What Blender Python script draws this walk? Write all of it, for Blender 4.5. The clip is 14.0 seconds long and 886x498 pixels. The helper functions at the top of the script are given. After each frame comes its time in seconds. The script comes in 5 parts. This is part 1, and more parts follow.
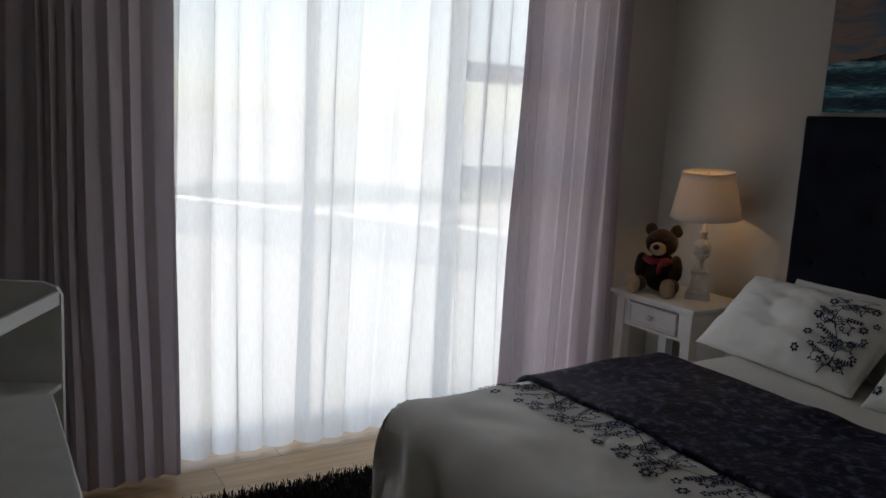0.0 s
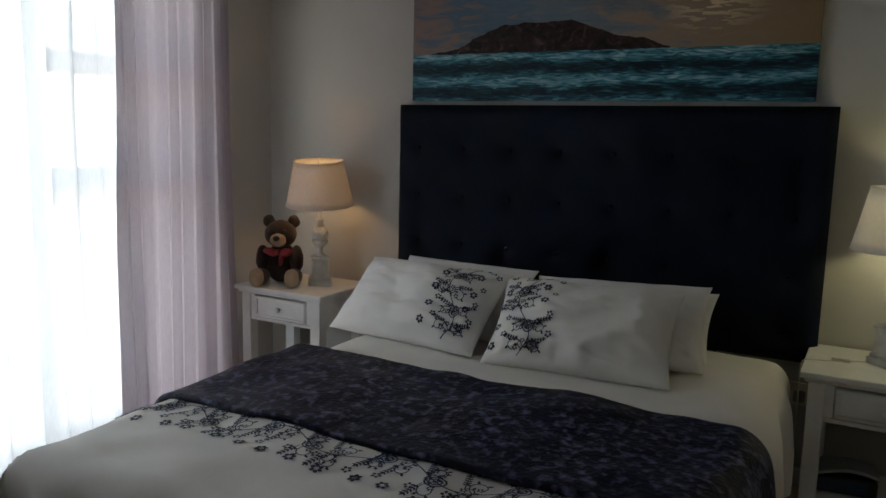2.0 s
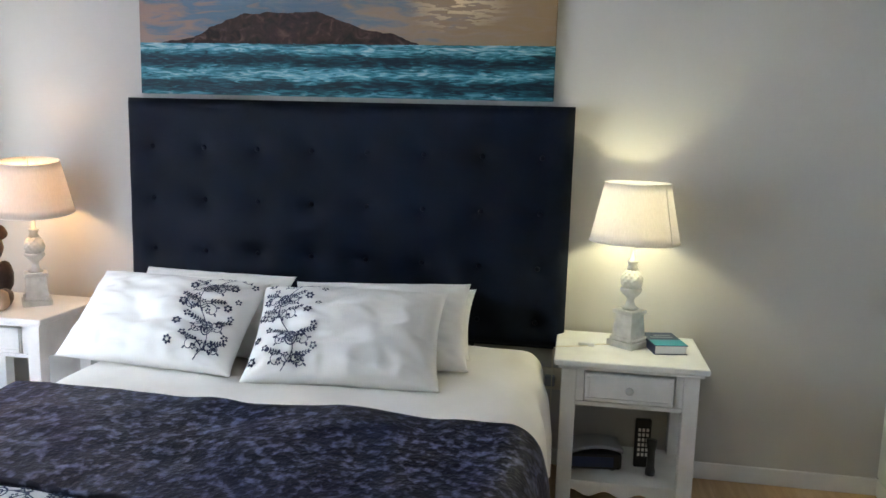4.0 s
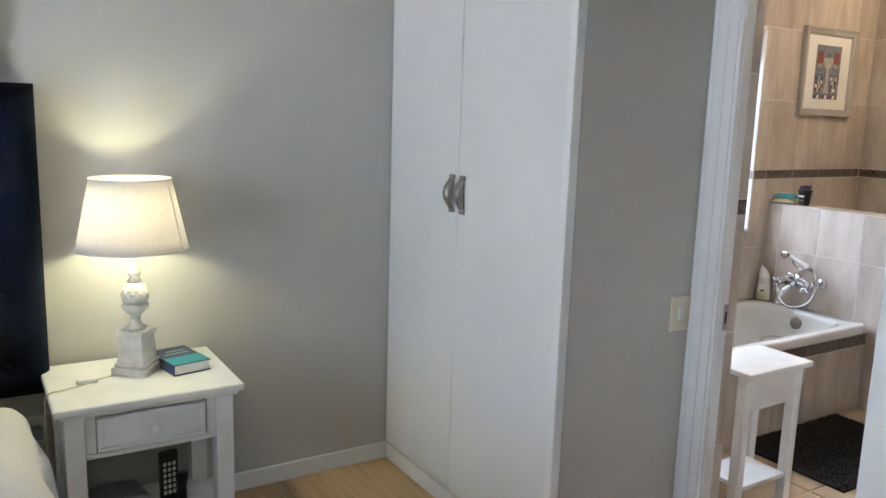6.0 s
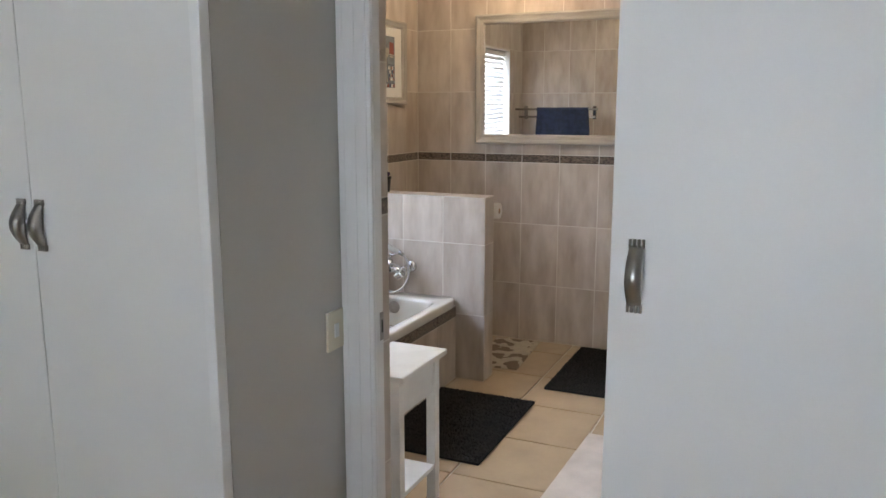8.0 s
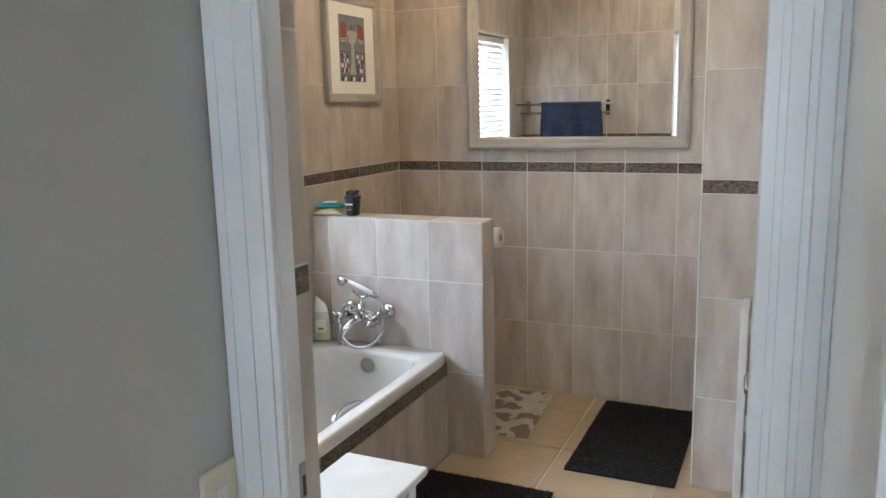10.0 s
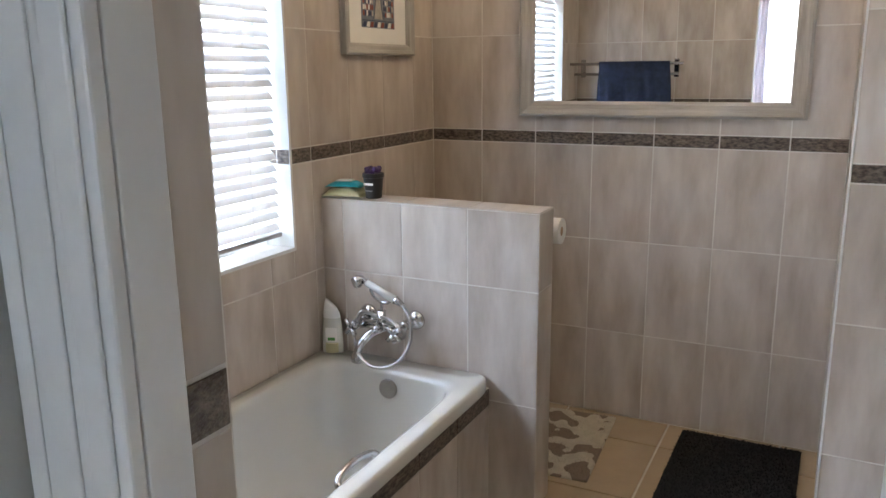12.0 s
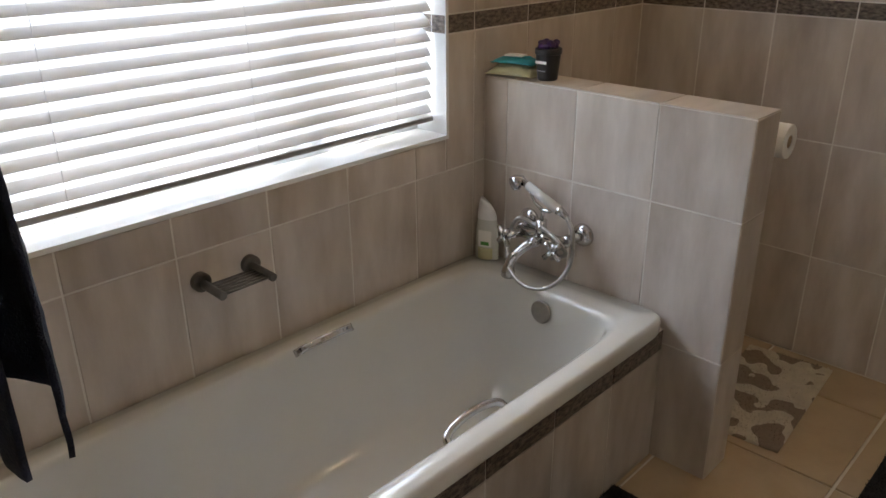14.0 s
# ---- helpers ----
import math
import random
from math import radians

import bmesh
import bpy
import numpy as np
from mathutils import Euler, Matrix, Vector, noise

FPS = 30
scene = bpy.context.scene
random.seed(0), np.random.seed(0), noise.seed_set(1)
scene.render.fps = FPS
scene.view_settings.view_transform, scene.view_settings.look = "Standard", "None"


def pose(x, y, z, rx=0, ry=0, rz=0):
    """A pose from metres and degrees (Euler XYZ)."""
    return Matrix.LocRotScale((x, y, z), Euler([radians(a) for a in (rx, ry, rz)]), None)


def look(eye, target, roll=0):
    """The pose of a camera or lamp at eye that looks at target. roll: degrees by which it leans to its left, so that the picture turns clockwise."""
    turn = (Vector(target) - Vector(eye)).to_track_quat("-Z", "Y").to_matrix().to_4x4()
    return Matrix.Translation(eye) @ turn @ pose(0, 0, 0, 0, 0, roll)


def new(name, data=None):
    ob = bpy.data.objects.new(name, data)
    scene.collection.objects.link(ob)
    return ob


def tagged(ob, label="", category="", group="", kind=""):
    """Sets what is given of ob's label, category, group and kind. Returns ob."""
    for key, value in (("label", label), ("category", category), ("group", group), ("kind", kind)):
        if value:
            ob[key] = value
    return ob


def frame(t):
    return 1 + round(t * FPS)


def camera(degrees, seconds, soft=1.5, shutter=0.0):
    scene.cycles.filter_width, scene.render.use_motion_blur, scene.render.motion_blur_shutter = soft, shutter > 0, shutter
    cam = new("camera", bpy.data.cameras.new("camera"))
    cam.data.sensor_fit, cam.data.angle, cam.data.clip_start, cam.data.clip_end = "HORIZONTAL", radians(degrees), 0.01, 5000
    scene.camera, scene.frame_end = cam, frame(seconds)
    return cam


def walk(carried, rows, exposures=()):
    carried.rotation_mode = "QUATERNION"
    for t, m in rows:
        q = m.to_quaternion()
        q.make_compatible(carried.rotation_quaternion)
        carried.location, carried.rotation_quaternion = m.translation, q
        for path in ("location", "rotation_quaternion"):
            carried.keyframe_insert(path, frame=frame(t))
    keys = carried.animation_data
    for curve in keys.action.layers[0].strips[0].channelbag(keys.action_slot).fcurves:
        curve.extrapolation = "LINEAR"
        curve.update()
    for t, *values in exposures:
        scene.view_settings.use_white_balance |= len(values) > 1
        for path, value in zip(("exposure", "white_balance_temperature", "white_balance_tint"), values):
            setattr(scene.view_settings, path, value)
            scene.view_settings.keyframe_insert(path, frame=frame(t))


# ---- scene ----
cam = camera(59.3, 14.0)
PATH = [
    (0, (0.107, -0.424, 1.441), (1.143, 1.259, 1.133), 3.2),
    (0.5, (0.115, -0.348, 1.458), (1.368, 1.181, 1.153), 2.9),
    (1, (0.105, -0.303, 1.473), (1.558, 1.037, 1.168), 2.6),
    (1.5, (0.091, -0.276, 1.482), (1.709, 0.859, 1.173), 2.3),
    (2, (0.074, -0.291, 1.45), (1.803, 0.67, 1.156), 1.4),
    (2.5, (0.087, -0.312, 1.449), (1.888, 0.508, 1.157), 0.8),
    (2.7, (0.102, -0.308, 1.451), (1.927, 0.455, 1.157), 1.3),
    (5, (0.317, -0.005, 1.512), (2.276, -0.246, 1.186), 1.2),
    (5.5, (0.446, 0.049, 1.532), (2.308, -0.597, 1.192), 1.9),
    (6, (0.648, 0.08, 1.537), (2.32, -0.962, 1.193), 1.8),
    (6.5, (0.829, 0.092, 1.549), (2.269, -1.251, 1.2), 1.4),
    (7, (1.022, 0.161, 1.55), (2.156, -1.454, 1.2), 1.3),
    (7.5, (1.128, 0.131, 1.557), (2.022, -1.622, 1.201), 0.9),
    (7.7, (1.143, 0.088, 1.552), (1.97, -1.699, 1.201), 0.6),
    (9.8, (1.482, -0.937, 1.552), (2.263, -2.743, 1.195), -1.2),
    (10, (1.527, -0.996, 1.558), (2.338, -2.788, 1.199), -1.3),
    (10.2, (1.561, -1.048, 1.541), (2.405, -2.826, 1.189), -1.1),
    (10.5, (1.626, -1.123, 1.545), (2.52, -2.876, 1.188), -1.2),
    (10.6, (1.648, -1.148, 1.544), (2.55, -2.897, 1.186), -0.1),
    (11, (1.741, -1.279, 1.546), (2.663, -3.019, 1.192), -0.8),
    (11.5, (1.797, -1.469, 1.543), (2.695, -3.213, 1.152), -0.6),
    (12, (1.879, -1.69, 1.525), (2.762, -3.428, 1.078), -0.6),
    (12.5, (1.911, -1.842, 1.522), (2.926, -3.497, 1.042), -1.3),
    (13, (1.97, -1.97, 1.517), (3.09, -3.55, 1.019), -1.2),
    (13.5, (1.979, -2.104, 1.541), (3.182, -3.544, 0.847), -1.3),
    (14, (2.005, -2.205, 1.524), (3.277, -3.532, 0.735), -0.5),
]
EXPOSURES = [(0, 1.85, 7300, 10), (1.0, 1.75, 7300, 10), (1.5, 1.85, 7300, 9), (2.0, 2.65, 7200, 6), (2.7, 3.75, 7000, 4), (5, 4.95, 6250, 9), (6.5, 4.85, 6400, 9), (7.5, 4.55, 6700, 9), (9.8, 4.8, 6250, 4), (11.5, 4.6, 6150, 6), (12.5, 4.35, 6600, 8), (13, 4.15, 6850, 8), (14, 3.85, 7050, 9)]
walk(cam, [(t, look(eye, target, roll)) for t, eye, target, roll in PATH], EXPOSURES)

# ---- world and light ----
world = bpy.data.worlds.new("sky")
scene.world = world
world.use_nodes = True
wn = world.node_tree
sky = wn.nodes.new("ShaderNodeTexSky")
sky.sky_type = "NISHITA"
sky.sun_disc = False
sky.sun_elevation, sky.sun_rotation = radians(84), radians(119)
bg = wn.nodes["Background"]
bg.inputs["Strength"].default_value = 0.15
wn.links.new(sky.outputs["Color"], bg.inputs["Color"])


def lamp(name, kind, m, energy, color, **extra):
    data = bpy.data.lights.new(name, kind)
    data.energy, data.color = energy, color
    if kind == "AREA":
        data.shape, data.size, data.size_y = "RECTANGLE", extra["w"], extra["h"]
        data.spread = radians(extra.get("spread", 170))
    if kind == "SUN":
        data.angle = radians(extra["angle"])
    if kind == "POINT":
        data.shadow_soft_size = extra["r"]
    ob = new(name, data)
    ob.matrix_world = m
    return ob


W_IN = 3.58       # inner face of the outer wall
lamp("sun", "SUN", look((0, 0, 0), (-0.09, 0.05, -1)), 5.0, (1, 0.97, 0.93), angle=0.6)
lamp("window_sky_bath", "AREA", pose(W_IN + 0.21, -3.2325, 1.49, 0, 90, 0), 1.25, (0.95, 0.98, 1.0), w=1.13, h=1.24)
lamp("window_sky_bedroom", "AREA", pose(1.875, 2.82 + 0.17, 1.14, -90, 0, 0), 3.0, (0.93, 0.97, 1.0), w=2.1, h=2.1)
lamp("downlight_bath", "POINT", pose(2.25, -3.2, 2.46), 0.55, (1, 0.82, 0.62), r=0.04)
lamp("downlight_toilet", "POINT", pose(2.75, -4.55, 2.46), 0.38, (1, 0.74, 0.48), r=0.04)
lamp("bulb_window_side", "POINT", pose(3.36, 2.29, 1.17), 0.19, (1, 0.60, 0.26), r=0.03)
lamp("bulb_door_side", "POINT", pose(3.37, -0.395, 1.17), 0.23, (1, 0.95, 0.58), r=0.03)


# ---- materials ----
def mat(name, color, rough=0.6, metal=0.0, var=0.12, scale=6.0, grain=60.0, bump=0.1, tint=None, spec=0.5, each=0.0, coat=0.0, sheen=0.0):
    """Colour varied at two scales, with a fine bump. each: how far alike pieces differ."""
    m = bpy.data.materials.new(name)
    m.use_nodes = True
    n, l = m.node_tree.nodes, m.node_tree.links
    b = n["Principled BSDF"]
    b.inputs["Roughness"].default_value, b.inputs["Metallic"].default_value = rough, metal
    b.inputs["Specular IOR Level"].default_value = spec
    b.inputs["Coat Weight"].default_value = coat
    b.inputs["Sheen Weight"].default_value = sheen
    tc = n.new("ShaderNodeTexCoord")
    big, fine = n.new("ShaderNodeTexNoise"), n.new("ShaderNodeTexNoise")
    big.inputs["Scale"].default_value, fine.inputs["Scale"].default_value = scale, grain
    big.inputs["Detail"].default_value = 5
    for q in (big, fine):
        l.new(tc.outputs["Object"], q.inputs["Vector"])
    ramp = n.new("ShaderNodeMix")
    ramp.data_type = "RGBA"
    c = Vector(color)
    other = Vector(tint) if tint else c * (1 - 2 * var)
    ramp.inputs[6].default_value, ramp.inputs[7].default_value = (*c, 1), (*other, 1)
    mr = n.new("ShaderNodeMapRange")
    mr.inputs["From Min"].default_value, mr.inputs["From Max"].default_value = 0.35, 0.75
    l.new(big.outputs["Fac"], mr.inputs["Value"])
    l.new(mr.outputs["Result"], ramp.inputs[0])
    out = ramp.outputs[2]
    hsv = n.new("ShaderNodeHueSaturation")
    ma = n.new("ShaderNodeMath")
    ma.operation = "MULTIPLY_ADD"
    ma.inputs[1].default_value, ma.inputs[2].default_value = var, 1 - var / 2
    l.new(fine.outputs["Fac"], ma.inputs[0])
    if each:
        oi = n.new("ShaderNodeObjectInfo")
        mb = n.new("ShaderNodeMath")
        mb.operation = "MULTIPLY_ADD"
        mb.inputs[1].default_value = each
        l.new(oi.outputs["Random"], mb.inputs[0])
        l.new(ma.outputs[0], mb.inputs[2])
        ad = n.new("ShaderNodeVectorMath")
        ad.operation = "ADD"
        sc = n.new("ShaderNodeMath")
        sc.operation = "MULTIPLY"
        sc.inputs[1].default_value = 37
        l.new(oi.outputs["Random"], sc.inputs[0])
        l.new(tc.outputs["Object"], ad.inputs[0])
        l.new(sc.outputs[0], ad.inputs[1])
        for q in (big, fine):
            l.new(ad.outputs[0], q.inputs["Vector"])
        l.new(mb.outputs[0], hsv.inputs["Value"])
    else:
        l.new(ma.outputs[0], hsv.inputs["Value"])
    l.new(out, hsv.inputs["Color"])
    l.new(hsv.outputs["Color"], b.inputs["Base Color"])
    if bump:
        bp = n.new("ShaderNodeBump")
        bp.inputs["Strength"].default_value = bump
        bp.inputs["Distance"].default_value = 0.004
        l.new(fine.outputs["Fac"], bp.inputs["Height"])
        l.new(bp.outputs["Normal"], b.inputs["Normal"])
    return m


def stretch(m, s):
    """Draw a material's pattern out along one way."""
    n, l = m.node_tree.nodes, m.node_tree.links
    mp = n.new("ShaderNodeMapping")
    mp.inputs["Scale"].default_value = s
    for q in [q for q in n if q.type == "TEX_NOISE"]:
        src = q.inputs["Vector"].links[0].from_socket
        l.new(src, mp.inputs["Vector"])
        l.new(mp.outputs["Vector"], q.inputs["Vector"])
    return m


def cloth_light(name, color, clear, thin):
    """A cloth that lets light through: clear part, scattering part."""
    m = bpy.data.materials.new(name)
    m.use_nodes = True
    n, l = m.node_tree.nodes, m.node_tree.links
    n.remove(n["Principled BSDF"])
    tr, tl, df = n.new("ShaderNodeBsdfTransparent"), n.new("ShaderNodeBsdfTranslucent"), n.new("ShaderNodeBsdfDiffuse")
    tc, nz = n.new("ShaderNodeTexCoord"), n.new("ShaderNodeTexNoise")
    mp = n.new("ShaderNodeMapping")
    mp.inputs["Scale"].default_value = (60, 60, 6)
    nz.inputs["Scale"].default_value = 4
    l.new(tc.outputs["Object"], mp.inputs["Vector"])
    l.new(mp.outputs["Vector"], nz.inputs["Vector"])
    mix = n.new("ShaderNodeMix")
    mix.data_type = "RGBA"
    mix.inputs[6].default_value, mix.inputs[7].default_value = (*color, 1), (*(Vector(color) * 0.8), 1)
    l.new(nz.outputs["Fac"], mix.inputs[0])
    l.new(mix.outputs[2], tl.inputs["Color"])
    l.new(mix.outputs[2], df.inputs["Color"])
    a, b2 = n.new("ShaderNodeMixShader"), n.new("ShaderNodeMixShader")
    a.inputs[0].default_value = thin
    l.new(df.outputs[0], a.inputs[1])
    l.new(tl.outputs[0], a.inputs[2])
    b2.inputs[0].default_value = clear
    l.new(a.outputs[0], b2.inputs[1])
    l.new(tr.outputs[0], b2.inputs[2])
    l.new(b2.outputs[0], n["Material Output"].inputs["Surface"])
    return m


def glass_mat(name):
    m = bpy.data.materials.new(name)
    m.use_nodes = True
    b = m.node_tree.nodes["Principled BSDF"]
    b.inputs["Transmission Weight"].default_value = 1
    b.inputs["Roughness"].default_value = 0.0
    b.inputs["IOR"].default_value = 1.1
    return m


M_WALL = mat("wall_paint", (0.53, 0.515, 0.485), 0.75, var=0.04, scale=1.5, grain=180, bump=0.06)
M_CEIL = mat("ceiling_paint", (0.86, 0.86, 0.85), 0.8, var=0.03, scale=1.0, grain=150, bump=0.04)
M_WHITE = mat("white_satin_paint", (0.78, 0.78, 0.77), 0.38, var=0.05, scale=4, grain=90, bump=0.05)
M_MELAMINE = mat("white_melamine", (0.74, 0.74, 0.73), 0.42, var=0.03, scale=2, grain=220, bump=0.08)
M_FURN = mat("white_painted_wood", (0.80, 0.80, 0.78), 0.4, var=0.06, scale=8, grain=70, bump=0.08)
M_OAK = stretch(mat("oak_laminate", (0.52, 0.35, 0.19), 0.45, var=0.14, scale=5, grain=30, bump=0.1, tint=(0.40, 0.25, 0.12), each=0.18), (0.6, 6, 6))
M_TILE = stretch(mat("stone_tile_glaze", (0.56, 0.50, 0.445), 0.28, var=0.08, scale=7, grain=40, bump=0.05, tint=(0.37, 0.305, 0.25), each=0.12), (1.6, 1, 0.45))
M_FLOORTILE = mat("cream_floor_tile", (0.46, 0.355, 0.235), 0.3, var=0.08, scale=6, grain=50, bump=0.05, tint=(0.38, 0.285, 0.185), each=0.08)
M_GROUT = mat("pale_grout", (0.74, 0.70, 0.64), 0.85, var=0.1, scale=10, grain=120, bump=0.2)
M_STRIP = stretch(mat("brown_mosaic", (0.050, 0.036, 0.028), 0.4, var=0.35, scale=55, grain=170, bump=0.7, tint=(0.26, 0.205, 0.165), each=0.10), (1, 1, 2.2))
M_ENAMEL = mat("bath_enamel", (0.62, 0.615, 0.585), 0.12, var=0.02, scale=3, grain=30, bump=0.0, coat=0.5)
M_CHROME = mat("chrome", (0.62, 0.62, 0.63), 0.07, 1.0, var=0.05, scale=20, grain=80, bump=0.0)
M_NICKEL = mat("brushed_nickel", (0.42, 0.40, 0.38), 0.33, 1.0, var=0.1, scale=30, grain=200, bump=0.1)
M_STEEL = mat("dull_steel", (0.20, 0.185, 0.17), 0.38, 1.0, var=0.15, scale=30, grain=200, bump=0.1)
M_DARKMETAL = mat("dark_brass", (0.12, 0.09, 0.06), 0.4, 1.0, var=0.1, bump=0.0)
M_NAVY = mat("navy_velvet", (0.0011, 0.0032, 0.0095), 0.7, var=0.3, scale=7, grain=160, bump=0.15, tint=(0.0024, 0.0065, 0.019), spec=0.16)
M_COTTON = mat("white_cotton", (0.83, 0.81, 0.78), 0.85, var=0.06, scale=5, grain=300, bump=0.15)
M_SHEET = mat("ivory_sheet", (0.82, 0.79, 0.74), 0.85, var=0.05, scale=4, grain=280, bump=0.12)
M_SHADE = cloth_light("lampshade_linen", (0.84, 0.80, 0.77), 0.0, 0.36)
M_LAMPBASE = mat("limewashed_wood", (0.68, 0.67, 0.63), 0.7, var=0.12, scale=24, grain=60, bump=0.3, tint=(0.52, 0.51, 0.47))
M_SHEER = cloth_light("sheer_voile", (0.90, 0.92, 0.94), 0.10, 0.66)
M_HEM = cloth_light("sheer_hem", (0.88, 0.89, 0.91), 0.08, 0.7)
M_LILAC = cloth_light("lilac_curtain", (0.50, 0.435, 0.468), 0.0, 0.36)
M_FRAME = mat("white_aluminium", (0.66, 0.70, 0.72), 0.4, var=0.03, bump=0.0)
M_GLASS = glass_mat("window_glass")
M_BLIND = mat("white_blind", (0.74, 0.75, 0.77), 0.4, var=0.03, scale=3, bump=0.03)
M_BLACKRUG = mat("black_bathmat", (0.012, 0.011, 0.013), 0.95, var=0.3, scale=30, grain=250, bump=0.8)
M_SHAG = mat("charcoal_shag", (0.035, 0.033, 0.035), 0.95, var=0.4, scale=25, grain=200, bump=0.6)
M_TOWELWHITE = mat("white_towelling", (0.74, 0.68, 0.64), 0.95, var=0.1, scale=8, grain=220, bump=0.6)
M_TOWEL = mat("navy_towel", (0.016, 0.024, 0.055), 0.95, var=0.4, scale=20, grain=300, bump=0.8)
M_PLASTIC = mat("ivory_plastic", (0.70, 0.64, 0.50), 0.35, var=0.03, bump=0.0)
M_BLACK = mat("black_plastic", (0.015, 0.015, 0.016), 0.35, var=0.1, bump=0.0)
M_GREY = mat("grey_plastic", (0.30, 0.31, 0.33), 0.4, var=0.1, bump=0.0)
M_MIRRORFRAME = stretch(mat("limed_wood_frame", (0.44, 0.42, 0.39), 0.55, var=0.22, scale=9, grain=70, bump=0.5, tint=(0.28, 0.265, 0.24)), (0.5, 7, 7))
M_PAPER = mat("white_paper", (0.80, 0.79, 0.75), 0.9, var=0.03, bump=0.02)
M_RED = mat("red_ribbon", (0.28, 0.02, 0.03), 0.5, var=0.1, bump=0.05)
M_BEAR = mat("brown_plush", (0.045, 0.022, 0.016), 0.95, var=0.35, scale=30, grain=220, bump=0.9, sheen=0.2)
M_BEARPAD = mat("tan_plush", (0.45, 0.32, 0.21), 0.95, var=0.15, scale=30, grain=220, bump=0.6)
M_PAVE = mat("pale_paving", (0.33, 0.31, 0.29), 0.85, var=0.15, scale=3, grain=30, bump=0.3)
M_RENDER = mat("white_render", (0.75, 0.74, 0.71), 0.85, var=0.06, scale=2, grain=60, bump=0.2)
M_LEAF = mat("hedge_leaves", (0.11, 0.13, 0.06), 0.7, var=0.3, scale=8, grain=40, bump=0.3, each=0.3)
M_TEAL = mat("teal_print", (0.01, 0.28, 0.36), 0.35, var=0.08, bump=0.0)
M_INK = mat("navy_print", (0.015, 0.03, 0.09), 0.4, var=0.1, bump=0.0)
M_YELLOW = mat("pale_yellow_plastic", (0.62, 0.60, 0.36), 0.3, var=0.06, bump=0.0)
M_CLEARWHITE = mat("milky_bottle", (0.66, 0.67, 0.62), 0.25, var=0.05, bump=0.0)
M_PURPLE = mat("purple_foil", (0.05, 0.02, 0.09), 0.3, var=0.2, bump=0.2)


# ---- helpers for meshes ----
def part(name, bm, material, parent=None, label="", smooth=False):
    me = bpy.data.meshes.new(name)
    bm.normal_update()
    bm.to_mesh(me)
    bm.free()
    me.materials.append(material)
    if smooth:
        for p in me.polygons:
            p.use_smooth = True
    ob = new(name, me)
    if parent:
        ob.parent = parent
    if label:
        ob["label"] = label
    return ob


def thing(name, x, y, z, label, category, rz=0, group=""):
    ob = new(name)
    ob.matrix_world = pose(x, y, z, 0, 0, rz)
    return tagged(ob, label, category, group)


def box(x0, x1, y0, y1, z0, z1, bevel=0.0, bm=None, seg=2):
    b = bmesh.new()
    bmesh.ops.create_cube(b, size=1)
    for v in b.verts:
        v.co = ((x0 + x1) / 2 + v.co.x * (x1 - x0), (y0 + y1) / 2 + v.co.y * (y1 - y0), (z0 + z1) / 2 + v.co.z * (z1 - z0))
    if bevel:
        bmesh.ops.bevel(b, geom=b.edges[:] + b.verts[:], offset=bevel, segments=seg, affect="EDGES", profile=0.5)
    return merge(bm, b)


def merge(bm, b):
    if bm is None:
        return b
    me = bpy.data.meshes.new("tmp")
    b.to_mesh(me)
    b.free()
    bm.from_mesh(me)
    bpy.data.meshes.remove(me)
    return bm


def lathe(rows, seg=28, bm=None, at=(0, 0, 0), cap=True):
    """A turned shape from rows of (radius, z)."""
    b = bmesh.new()
    rings = []
    for r, z in rows:
        rings.append([b.verts.new((at[0] + r * math.cos(2 * math.pi * i / seg), at[1] + r * math.sin(2 * math.pi * i / seg), at[2] + z)) for i in range(seg)])
    for a, c in zip(rings, rings[1:]):
        for i in range(seg):
            b.faces.new((a[i], a[(i + 1) % seg], c[(i + 1) % seg], c[i]))
    if cap:
        b.faces.new(rings[0][::-1])
        b.faces.new(rings[-1])
    return merge(bm, b)


def tube(points, r, bm=None, seg=10, close=False):
    """A round bar along a line of points."""
    b = bmesh.new()
    pts = [Vector(p) for p in points]
    rings = []
    n = len(pts)
    side = None
    for i, p in enumerate(pts):
        if close:
            d = pts[(i + 1) % n] - pts[i - 1]
        else:
            d = pts[min(i + 1, n - 1)] - pts[max(i - 1, 0)]
        d.normalize()
        if side is None:
            side = d.orthogonal().normalized()
        side = (side - d * side.dot(d)).normalized()
        up = d.cross(side)
        rr = r[i] if isinstance(r, (list, tuple)) else r
        rings.append([b.verts.new(p + rr * (math.cos(2 * math.pi * k / seg) * side + math.sin(2 * math.pi * k / seg) * up)) for k in range(seg)])
    pairs = list(zip(rings, rings[1:]))
    if close:
        pairs.append((rings[-1], rings[0]))
    for a, c in pairs:
        for k in range(seg):
            b.faces.new((a[k], a[(k + 1) % seg], c[(k + 1) % seg], c[k]))
    if not close:
        b.faces.new(rings[0][::-1])
        b.faces.new(rings[-1])
    return merge(bm, b)


def curve_pts(ctrl, n=8):
    """A smooth line through control points."""
    c = [Vector(p) for p in ctrl]
    c = [c[0] * 2 - c[1]] + c + [c[-1] * 2 - c[-2]]
    out = []
    for i in range(1, len(c) - 2):
        for k in range(n):
            t = k / n
            p0, p1, p2, p3 = c[i - 1], c[i], c[i + 1], c[i + 2]
            out.append(0.5 * (2 * p1 + (p2 - p0) * t + (2 * p0 - 5 * p1 + 4 * p2 - p3) * t * t + (3 * p1 - p0 - 3 * p2 + p3) * t ** 3))
    out.append(c[-2])
    return out


